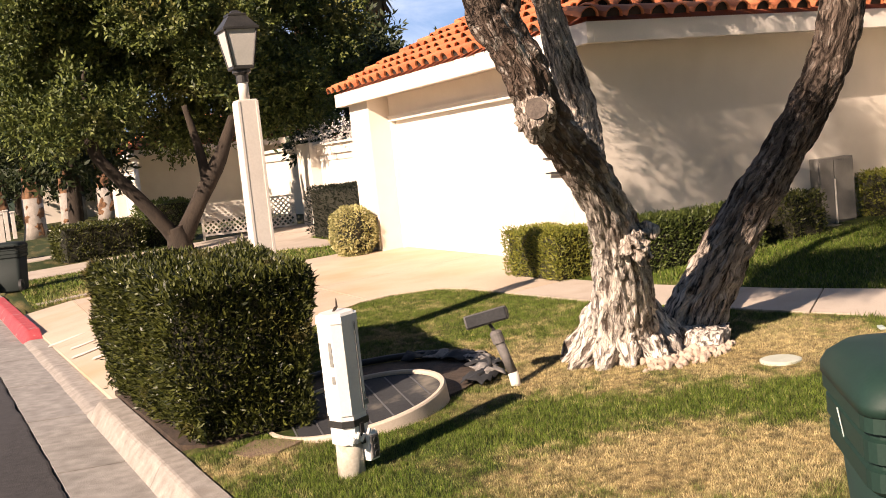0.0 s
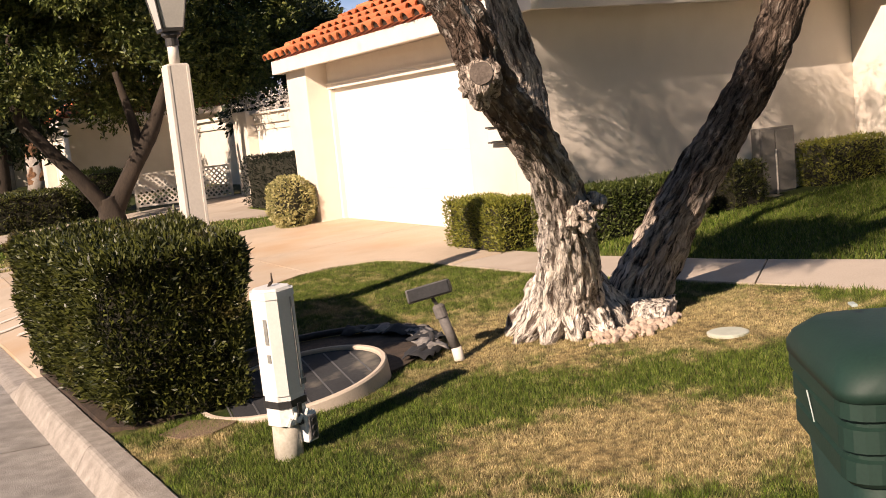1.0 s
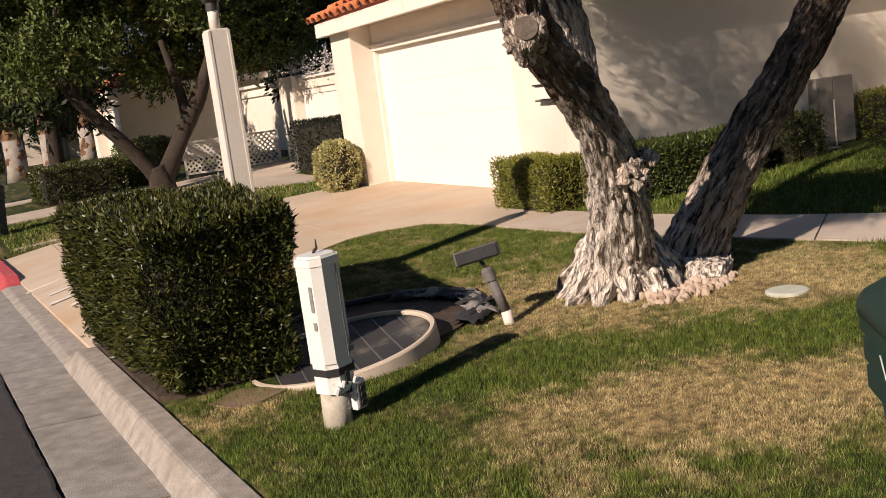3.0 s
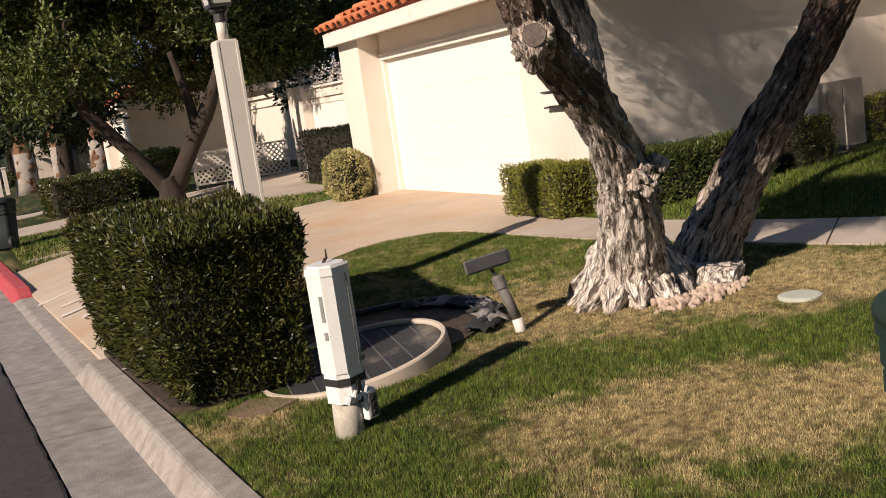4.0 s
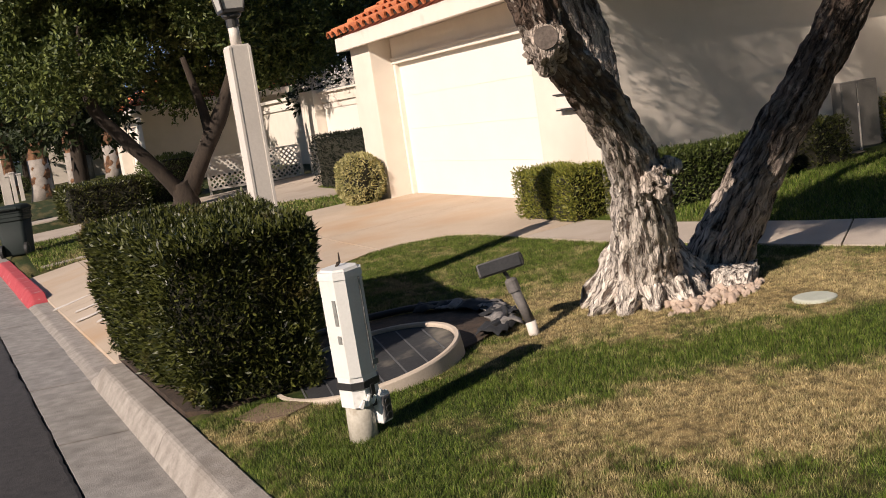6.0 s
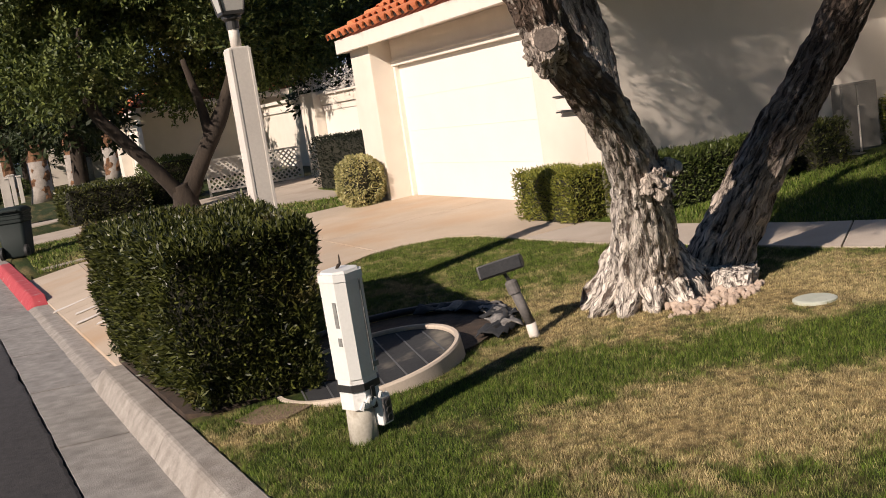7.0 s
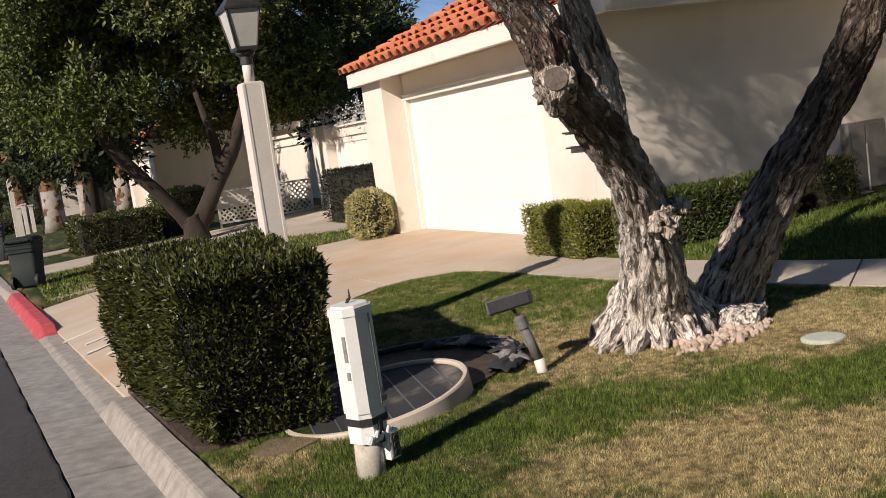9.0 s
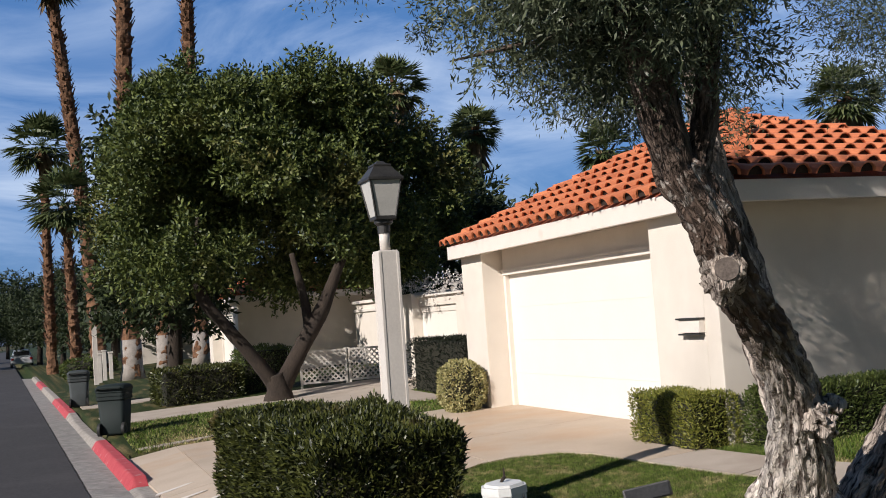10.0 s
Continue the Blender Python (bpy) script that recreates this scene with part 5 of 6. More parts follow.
# ---- round cover in the planting bed ----
bed = thing("planting_bed", "shaded bare planting bed beside the hedge", "planting bed", kind="structure")
BED = [(2.95 + 0.80 * math.cos(a) * (1.0 + 0.06 * math.sin(3 * a)), 6.50 + 0.74 * math.sin(a)) for a in [i * 2 * math.pi / 36 for i in range(36)]]
part("soil", prism(BED, -0.05, 0.022, gz), M["shade_soil"], bed)
edge = thing("bed_edging", "black plastic lawn edging round the bed", "garden edging")
bm = bmesh.new()
pts = [(3.0 + 0.80 * math.cos(a), 6.5 + 0.72 * math.sin(a)) for a in [radians(-55 + i * 8) for i in range(26)]]
ring_tube(bm, [(x, y, gz(x) + 0.055) for x, y in pts], [0.026] * len(pts), 8)
part("edging", bm, M["rubber"], edge, "", True)
liner = thing("torn_liner", "torn grey landscape cloth lying over the bed's edge", "garden cloth")
random.seed(17)
for i in range(7):
    a = radians(-48 + 15 * i)
    x, y = 2.98 + 0.80 * math.cos(a), 6.5 + 0.73 * math.sin(a)
    bm = bmesh.new()
    bmesh.ops.create_grid(bm, x_segments=9, y_segments=6, size=0.5)
    for v in bm.verts:
        e = 1 + 0.35 * noise.noise(v.co * 3 + Vector((i * 7, 0, 0)))
        v.co = Vector((v.co.x * 0.30 * e, v.co.y * 0.20 * e, 0.075 + 0.045 * noise.noise(v.co * 4.5 + Vector((0, i * 5, 0))) - 0.05 * abs(v.co.y)))
    q = bmesh.ops.extrude_face_region(bm, geom=bm.faces[:])
    bmesh.ops.translate(bm, verts=[w for w in q["geom"] if isinstance(w, bmesh.types.BMVert)], vec=(0, 0, -0.006))
    bmesh.ops.transform(bm, matrix=pose(x, y, gz(x), 0, 0, math.degrees(a) + 90 + random.uniform(-25, 25)), verts=bm.verts)
    part("cloth", bm, M["cloth"] if i % 2 else M["plate"], liner, "", True)
cov = thing("round_cover", "round dark ribbed cover plate in a beige concrete ring", "utility cover", at=(2.64, 6.06, gz(2.63) - 0.03))
cov.rotation_euler = (0, radians(-8.5), 0)
bm = bmesh.new()
prof = [(0.62, -0.08), (0.62, 0.088), (0.612, 0.10), (0.588, 0.10), (0.582, 0.088), (0.582, -0.08)]
rows = [[bm.verts.new((r * math.cos(a), r * math.sin(a), z)) for r, z in prof] for a in [i * 2 * math.pi / 160 for i in range(160)]]
for i in range(160):
    a, b = rows[i], rows[(i + 1) % 160]
    for k in range(6):
        bm.faces.new((a[k], b[k], b[(k + 1) % 6], a[(k + 1) % 6]))
bmesh.ops.recalc_face_normals(bm, faces=bm.faces[:])
part("ring", bm, M["ring"], cov, "beige concrete ring")
bm = bmesh.new()
bmesh.ops.create_cone(bm, segments=64, radius1=0.578, radius2=0.578, depth=0.06, cap_ends=True, matrix=Matrix.Translation((0, 0, 0.045)))
plate = part("plate", bm, M["plate"], cov, "dark grey cover plate")
for k in range(-3, 4):
    hl = math.sqrt(0.54 ** 2 - (k * 0.15) ** 2)
    bm = box((k * 0.15 - 0.005, -hl, 0.074), (k * 0.15 + 0.005, hl, 0.079))
    bmesh.ops.rotate(bm, verts=bm.verts, cent=(0, 0, 0), matrix=Matrix.Rotation(radians(-10), 3, "Z"))
    part("rib", bm, M["plate_line"], plate)
# ---- flood light ----
fl = thing("flood_light", "dark grey garden flood light on a leaning conduit stake", "garden light")
fl.matrix_basis = pose(3.66, 5.68, gz(3.66), 0, 0, 0)
bm = bmesh.new()
ring_tube(bm, [(0, 0, -0.05), (-0.02, 0.015, 0.09)], [0.036, 0.035], 14)
part("foot", bm, M["lamp_white"], fl, "white-painted pipe foot", True)
bm = bmesh.new()
ring_tube(bm, [(-0.02, 0.015, 0.085), (-0.088, 0.055, 0.33)], [0.034, 0.034], 14)
part("stake", bm, M["conduit"], fl, "grey conduit stake", True)
bm = bmesh.new()
ring_tube(bm, [(-0.082, 0.05, 0.30), (-0.098, 0.06, 0.37), (-0.10, 0.062, 0.385)], [0.042, 0.042, 0.025], 14)
part("coupling", bm, M["conduit"], fl)
bm = bmesh.new()
ring_tube(bm, [(-0.10, 0.062, 0.37), (-0.13, 0.08, 0.44)], [0.012, 0.012], 8)
part("swivel", bm, M["black_metal"], fl)
bm = box((-0.15, -0.06, -0.05), (0.15, 0.08, 0.045), 0.014)
for v in bm.verts:
    if v.co.y > 0.03:
        v.co.z = v.co.z * 0.7 + 0.01
m = pose(-0.14, 0.09, 0.475, -14, -11, -30)
bmesh.ops.transform(bm, matrix=m, verts=bm.verts)
head = part("head", bm, M["black_metal"], fl, "dark box-shaped lamp head")
bm = box((-0.135, -0.068, -0.04), (0.135, -0.062, 0.034))
bmesh.ops.transform(bm, matrix=m, verts=bm.verts)
part("lens", bm, M["plate"], head, "dull glass front")

# ---- valve cover ----
vc = thing("valve_cover", "small round pale plastic valve cover in the lawn", "valve cover", at=(5.03, 4.64, gz(5.03)))
bm = bmesh.new()
ring_tube(bm, [(0, 0, -0.05), (0, 0, 0.014), (0, 0, 0.020)], [0.128, 0.128, 0.115], 28, 0.06, 4)
part("lid", bm, M["valve"], vc)


# ---- wheeled bins ----
def bin_thing(label, at, turn, w=0.29, d=0.33, hgt=1.06, plastic="bin"):
    b = thing("refuse_bin", label, "bin", "green refuse bins", at=at, turn=turn)

    def rr(w0, d0, z, cut=0.07):
        pts = []
        for sx, sy in ((1, 1), (-1, 1), (-1, -1), (1, -1)):
            for k in range(5):
                a = math.atan2(sy, sx) - radians(45) + radians(90) * k / 4
                pts.append((sx * (w0 - cut) + cut * math.cos(a), sy * (d0 - cut) + cut * math.sin(a), z))
        return pts

    def loft(rows, cap=True):
        bm = bmesh.new()
        vs = [[bm.verts.new(p) for p in r] for r in rows]
        n = len(vs[0])
        for p, q in zip(vs, vs[1:]):
            for i in range(n):
                bm.faces.new((p[i], p[(i + 1) % n], q[(i + 1) % n], q[i]))
        if cap:
            bm.faces.new(vs[0][::-1])
            bm.faces.new(vs[-1])
        return bm
    k = hgt / 1.06
    part("body", loft([rr(w * 0.78, d * 0.74, 0.02), rr(w * 0.80, d * 0.76, 0.05), rr(w * 0.92, d * 0.92, 0.76 * k)]), M[plastic], b, "", True)
    part("band", loft([rr(w * 0.94, d * 0.95, 0.735 * k), rr(w * 0.985, d * 0.99, 0.75 * k), rr(w * 0.985, d * 0.99, 0.80 * k), rr(w * 0.955, d * 0.96, 0.805 * k), rr(w * 0.955, d * 0.96, 0.82 * k), rr(w, d, 0.825 * k), rr(w, d, 0.88 * k), rr(w * 0.97, d * 0.97, 0.885 * k), rr(w * 0.97, d * 0.97, 0.90 * k), rr(w * 1.02, d * 1.02, 0.905 * k), rr(w * 1.02, d * 1.02, 0.945 * k)]), M[plastic], b, "stepped rim bands")
    lid = part("lid", loft([rr(w * 1.035, d * 1.03, 0.948 * k), rr(w * 1.035, d * 1.03, 0.975 * k), rr(w * 0.99, d * 0.99, 1.01 * k, 0.09), rr(w * 0.86, d * 0.88, 1.045 * k, 0.1), rr(w * 0.6, d * 0.65, 1.06 * k, 0.1)]), M[plastic], b, "domed green lid", True)
    bm = bmesh.new()
    ring_tube(bm, [(-w * 0.8, d * 1.03, 0.97 * k), (-w * 0.8, d * 1.2, 1.0 * k), (w * 0.8, d * 1.2, 1.0 * k), (w * 0.8, d * 1.03, 0.97 * k)], [0.016] * 4, 8)
    part("handle", bm, M[plastic], b)
    for sx in (-1, 1):
        bm = bmesh.new()
        ring_tube(bm, [(sx * w * 0.72, d * 0.78, 0.12), (sx * w * 0.72 + sx * 0.05, d * 0.78, 0.12)], [0.12, 0.12], 24)
        wh = part("wheel", bm, M["rubber"], b, "black rubber wheel")
        bm = bmesh.new()
        ring_tube(bm, [(sx * w * 0.72 + sx * 0.05, d * 0.78, 0.12), (sx * w * 0.72 + sx * 0.058, d * 0.78, 0.12)], [0.06, 0.05], 16)
        part("hub", bm, M[plastic], wh)
    return b, lid


near_bin, near_lid = bin_thing("dark green wheeled bin with a domed scuffed lid on the lawn", (2.72, 1.455, gz(2.86)), -125, hgt=1.02)
for i, (a, bq) in enumerate((((-0.20, -0.325, 0.93), (-0.17, -0.335, 0.87)), ((-0.02, -0.34, 0.86), (0.02, -0.335, 0.79)))):
    bm = bmesh.new()
    ring_tube(bm, [a, bq], [0.002, 0.0015], 5)
    part("scuff", bm, M["scuff"], near_bin, "pale scratch")
part("scuff", box((-0.14, -0.20, 1.045), (-0.10, -0.185, 1.0515), 0.002), M["scuff"], near_lid, "pale scratch")
bin_thing("dark green wheeled bin with folded handles at the kerb", (1.10, 20.2, 0.0), 160, 0.27, 0.30, 0.93, "bin_shade")
bin_thing("grey-green wheeled bin further along the kerb", (0.66, 29.6, 0.0), 175, 0.27, 0.30, 0.98, "bin_grey")


# ---- broad tree by the next house ----
btree = thing("broad_tree", "broad dense round-crowned tree with two forking dark limbs", "tree")
trunk_part(btree, [(4.70, 22.75, 0.1), (4.70, 22.75, 0.40), (4.62, 22.75, 0.72)], [0.38, 0.28, 0.22], 6, 24, 0.02, M["tree_bark"], "", 60.0)
for i, (c, r) in enumerate(((((4.62, 22.75, 0.5), (4.12, 22.75, 1.2), (3.50, 22.75, 2.0), (3.15, 22.75, 2.5), (3.05, 22.8, 3.3), (3.2, 23.2, 4.3)), (0.18, 0.15, 0.14, 0.13, 0.10, 0.05)),
                            (((4.75, 22.75, 0.4), (5.22, 22.75, 1.2), (5.78, 22.75, 2.1), (6.4, 22.9, 3.3)), (0.22, 0.19, 0.17, 0.10)),
                            (((5.45, 22.75, 1.55), (5.42, 22.8, 2.2), (5.2, 22.9, 3.4)), (0.13, 0.11, 0.07)))):
    trunk_part(btree, c, r, 6, 14, 0.012, M["tree_bark"], "", 70.0 + i, "limb")
random.seed(21)
bcl = []
for i in range(300):
    a, el = random.uniform(0, 2 * math.pi), random.uniform(-0.95, 1.5)
    rr = random.uniform(0.55, 1.0) ** 0.4
    lobe = 1 + 0.16 * math.sin(3 * a + 1.3) * math.cos(2 * el)
    x = 5.25 + 4.5 * math.cos(a) * math.cos(el * 0.9) * rr * lobe
    yy = 24.4 + 2.7 * math.sin(a) * math.cos(el * 0.9) * rr * lobe
    z = 4.9 + (2.8 if el > 0 else 2.6) * math.sin(el) * rr * lobe
    bcl.append((x, yy, z, random.uniform(0.28, 0.58)))
for i in range(70):
    a, rr = random.uniform(0, 6.283), random.random() ** 0.5
    bcl.append((5.2 + 3.4 * rr * math.cos(a), 24.3 + 1.7 * rr * math.sin(a), random.uniform(2.9, 6.6), random.uniform(0.6, 0.9)))
# the low sun slips under and through the crown to the lattice fence
bcl = [q for q in bcl if not (q[0] < 8.3 and 20.6 < q[1] + 0.352 * (8.3 - q[0]) / 0.79 < 24.6 and -0.1 < q[2] - 0.5 * (8.3 - q[0]) / 0.79 < 2.3)]
bcl = [q for q in bcl if not (5.0 < q[0] + 0.79 * (25.08 - q[1]) / 0.352 < 8.8 and -0.6 < q[2] - 0.5 * (25.08 - q[1]) / 0.352 < 1.9)]
for i in range(14):
    bcl.append((random.uniform(2.2, 3.9), random.uniform(22.0, 22.9), random.uniform(2.75, 3.6), random.uniform(0.3, 0.45)))
crown(btree, bcl, 3000, 0.6, 0.125, M["ficus_leaf"], 0.45, droop=-0.15, per_twig=9, twig=0.32)

# blossom over the entry wall
bl = thing("blossom_vine", "pale sunlit blossom hanging over the entry wall", "vine")
crown(bl, [(8.4, 20.5 + i * 0.45, 2.38 + 0.05 * (i % 3), 0.24) for i in range(10)] + [(8.15, 21.9, 2.15, 0.12)], 2200, 0.8, 0.06, M["flower_leaf"], 0.6, "blossom")


# ---- palms ----
def fan_crown(radius, fronds, seed):
    """Fan-shaped palm fronds round a crown: each a stalk with split blades."""
    random.seed(seed)
    bm = bmesh.new()
    for i in range(fronds):
        a = i * 2.399
        el = radians(random.uniform(-45, 75))
        d = Vector((math.cos(a) * math.cos(el), math.sin(a) * math.cos(el), math.sin(el)))
        side = d.cross(Vector((0, 0, 1))).normalized()
        up = side.cross(d)
        st = d * radius * random.uniform(0.42, 0.55)
        w = side * 0.02
        v = [bm.verts.new(p) for p in (Vector() - w, w, st + w, st - w)]
        bm.faces.new(v)
        for k in range(13):
            b = radians(-78 + 156 * k / 12)
            dd = d * math.cos(b) + side * math.sin(b) + up * random.uniform(-0.15, 0.1)
            ln = radius * random.uniform(0.42, 0.56)
            n = dd.cross(up).normalized() * 0.035 * radius
            tip = st + dd * ln + Vector((0, 0, -0.12 * radius * random.random()))
            v = [bm.verts.new(p) for p in (st, st + dd * ln * 0.5 + n, tip, st + dd * ln * 0.5 - n)]
            bm.faces.new(v)
    return bm


def palm(label, at, height, r=0.24, crown_r=1.5, lean=(0, 0), white=1.1, seed=1, skirt=True):
    p = thing("fan_palm", label, "palm tree", "palms along the street", at=at)
    lx, ly = lean
    bm = bmesh.new()
    pts = [(lx * (s / 14) ** 1.5, ly * (s / 14) ** 1.5, s / 14 * height - 0.1) for s in range(15)]
    path, rad = smooth_path(pts, [r * (1.25 if i == 0 else 1.0 - 0.25 * i / 14) for i in range(15)], 8)
    rad = [q * (1 + 0.13 * ((i * 0.5) % 1.0)) for i, q in enumerate(rad)]
    ring_tube(bm, path, rad, 14, 0.25, 4.0, True, 0.02, seed)
    random.seed(seed + 90)
    for i in range(int(height * 26)):
        s = random.uniform(0.12, 1.0)
        k = min(len(path) - 1, int(s * len(path)))
        aa = random.uniform(0, 6.283)
        q = path[k] + Vector((math.cos(aa), math.sin(aa), 0)) * rad[k] * 0.95
        o2 = Vector((math.cos(aa), math.sin(aa), 0)) * random.uniform(0.08, 0.26) + Vector((0, 0, random.uniform(0.10, 0.36)))
        w = Vector((-math.sin(aa), math.cos(aa), 0)) * 0.09
        bm.faces.new([bm.verts.new(t) for t in (q - w, q + w, q + o2 + w * 0.5, q + o2 - w * 0.5)])
    part("trunk", bm, M["palm_bark"], p, "rough brown trunk")
    if white:
        bm = bmesh.new()
        ring_tube(bm, [(0, 0, -0.05), (0, 0, white * 0.3), (0, 0, white)], [r * 1.40, r * 1.14, r * 1.08], 18, 0.1, 3)
        part("painted_base", bm, M["whitewash"], p, "whitewashed trunk base", True)
    top = Vector((lx, ly, height))
    bm = fan_crown(crown_r, 56, seed)
    bmesh.ops.translate(bm, verts=bm.verts, vec=top)
    part("fronds", bm, M["palm_leaf"], p)
    if skirt:
        bm = bmesh.new()
        random.seed(seed + 50)
        for i in range(70):
            a = random.uniform(0, 6.283)
            q = top + Vector((math.cos(a) * 0.2, math.sin(a) * 0.2, -random.uniform(0, 0.9)))
            t = q + Vector((math.cos(a) * random.uniform(0.15, 0.6), math.sin(a) * random.uniform(0.15, 0.6), -random.uniform(0.5, 1.2)))
            s = Vector((-math.sin(a), math.cos(a), 0)) * 0.12
            v = [bm.verts.new(w) for w in (q, (q + t) / 2 + s, t, (q + t) / 2 - s)]
            bm.faces.new(v)
        part("dry_skirt", bm, M["dead_frond"], p, "hanging dry fronds")
    return p


palm("tall fan palm with a brown trunk leaning over the street edge", (2.2, 56, 0), 21, 0.38, 1.9, (-1.6, 1), 1.2, 1)
palm("very tall fan palm with whitewashed base", (2.95, 43, 0.07), 19, 0.36, 1.9, (0.5, 0), 1.6, 2)
palm("tall fan palm among the street trees", (6.6, 50, 0.25), 21, 0.36, 1.9, (0.3, 0), 1.6, 3)
palm("shorter fan palm with a full round crown", (-0.1, 62, 0), 12.9, 0.28, 2.3, (0, 0), 0, 4)
palm("shorter fan palm with hanging dry fronds", (1.0, 52, 0), 8.4, 0.25, 2.1, (-0.2, 0), 0, 5)
palm("fan palm behind the broad tree", (12.1, 35, 0.3), 9.9, 0.28, 1.4, (0, 0), 0, 6)
palm("fan palm behind the broad tree", (16, 37, 0.3), 8.7, 0.2, 1.3, (0, 0), 0, 7)
palm("slender distant fan palm", (23.2, 55, 0.3), 11.4, 0.24, 1.7, (0, 0), 0, 8)
palm("fan palm showing over the tile roof", (24.2, 25.8, 0.3), 7.5, 0.25, 1.5, (0, 0), 0, 9)
palm("fan palm showing over the tile roof", (17.3, 29.3, 0.3), 6.5, 0.25, 1.2, (0, 0), 0, 10)
palm("stout whitewashed palm by the next lawn", (4.6, 47, 0.15), 12, 0.3, 1.7, (0.2, 0), 1.6, 11)


def far_tree(label, at, h, r, n, seed, white=0.0, leaf="dark_leaf"):
    t = thing("street_tree", label, "tree", "street trees", at=at)
    trunk_part(t, [(0, 0, -0.05), (0.1, 0, h * 0.3), (0.0, 0.1, h * 0.55), (0.2, 0, h * 0.8)], [0.25, 0.2, 0.16, 0.08], 5, 12, 0.01, M["tree_bark"], "", seed)
    if white:
        bm = bmesh.new()
        ring_tube(bm, [(0, 0, 0), (0.05, 0, white)], [0.30, 0.25], 14)
        part("painted_base", bm, M["whitewash"], t, "whitewashed trunk base", True)
    random.seed(seed)
    cl = [(random.uniform(-r, r), random.uniform(-r, r), h * 0.62 + random.uniform(-0.3, 0.4) * h, random.uniform(0.7, 1.2)) for i in range(n)]
    crown(t, cl, 520, 0.9, 0.26, M[leaf], 0.4, per_twig=8, twig=0.6)
    return t


far_tree("dark dense street tree far down the road", (-1.2, 92, 0), 7.0, 3.0, 34, 31)
far_tree("dark dense street tree far down the road", (2.4, 78, 0), 5.8, 2.6, 30, 32)
far_tree("dark dense street tree far down the road", (-3.5, 125, 0), 7.5, 3.5, 30, 33)
far_tree("dark dense street tree far down the road", (-13, 120, 0), 7, 4, 34, 34)
far_tree("dark dense street tree far down the road", (0.6, 86, 0), 7.2, 3.2, 40, 41)
far_tree("dark dense street tree far down the road", (-6, 150, 0), 8, 5, 44, 42)
far_tree("dark dense street tree across the road", (-12, 90, 0), 6.0, 4, 40, 43)
far_tree("dark dense street tree far down the road", (6, 110, 0), 7.5, 6, 50, 44)
far_tree("dark dense street tree far down the road", (3.5, 68, 0), 6.5, 2.4, 30, 45)
far_tree("dark tree with whitewashed base", (4.2, 60, 0.1), 6.5, 2.4, 26, 35, 1.3)
far_tree("dark tree with whitewashed base", (6.2, 58, 0.2), 6.5, 2.4, 26, 36, 1.3)
# unseen tree, added only to throw shade on the next house's wall
far_tree("added tree hidden behind the broad crown to shade the next house wall", (3.4, 31.8, 0.1), 7.4, 1.6, 30, 39)
far_tree("dark tree behind the entry wall", (11.4, 29, 0.3), 5.6, 1.5, 22, 37)
far_tree("dark tree behind the entry wall", (14.2, 31, 0.3), 4.4, 1.4, 16, 38)
shrub("round_shrub", "low green shrub along the far kerb", (1.2, 50, 0), 0.9, 0.9, 1500, M["box_leaf"], 0.14)
shrub("round_shrub", "low green shrub along the far kerb", (2.0, 58, 0), 1.1, 1.0, 1500, M["box_leaf"], 0.14)

# ---- distant parked car ----
car = thing("parked_car", "pale parked car seen from behind far down the street", "car", at=(-2.7, 96, -0.13), turn=2.6)
body = box((-0.88, -2.2, 0.28), (0.88, 2.2, 0.88), 0.12)
part("body", body, M["car_white"], car)
bm = box((-0.78, -1.9, 0.88), (0.78, 0.7, 1.48), 0.14)
for v in bm.verts:
    if v.co.z > 1.2:
        v.co.x *= 0.82
        v.co.y = v.co.y * 0.86
part("cabin", bm, M["car_white"], car)
part("rear_window", box((-0.60, -1.92, 1.0), (0.60, -1.80, 1.36), 0.03), M["glass_dark"], car, "dark rear window")
for sx in (-1, 1):
    part("tail_light", box((sx * 0.74 - 0.1, -2.22, 0.62), (sx * 0.74 + 0.1, -2.17, 0.80), 0.01), M["tail"], car, "red tail light")
    for yy in (-1.35, 1.35):
        bm = bmesh.new()
        ring_tube(bm, [(sx * 0.72, yy, 0.32), (sx * 0.9, yy, 0.32)], [0.32, 0.32], 20)
        part("wheel", bm, M["rubber"], car, "black tyre")

# ---- mountains and clouds far off ----
bm = bmesh.new()
prev = None
for i in range(121):
    a = radians(-60 + i * 1.0)
    r = 3200
    hgt = 60 + 210 * (0.5 + 0.5 * noise.noise(Vector((i * 0.09, 0, 0)))) * (1 + 0.3 * noise.noise(Vector((i * 0.4, 4, 0))))
    p = (bm.verts.new((r * math.sin(a), r * math.cos(a), -5)), bm.verts.new((r * 1.02 * math.sin(a), r * 1.02 * math.cos(a), hgt)), bm.verts.new((r * 1.15 * math.sin(a), r * 1.15 * math.cos(a), -5)))
    if prev:
        bm.faces.new((prev[0], p[0], p[1], prev[1]))
        bm.faces.new((prev[1], p[1], p[2], prev[2]))
    prev = p
tagged(part("backdrop", bm, M["mountain"]), "mountain with blue haze in its colour ridge on the horizon", "mountain", kind="structure")


# ---- clouds: a far backdrop of thin streaks ----
cm = bpy.data.materials.new("thin white cloud")
cm.use_nodes = True
n, l = cm.node_tree.nodes, cm.node_tree.links
n.remove(n["Principled BSDF"])
tc = n.new("ShaderNodeTexCoord")
mp = n.new("ShaderNodeMapping")
mp.inputs["Scale"].default_value = (0.0009, 0.0009, 0.0026)
mp.inputs["Rotation"].default_value = (0, radians(3), 0)
l.new(tc.outputs["Object"], mp.inputs["Vector"])
nz = n.new("ShaderNodeTexNoise")
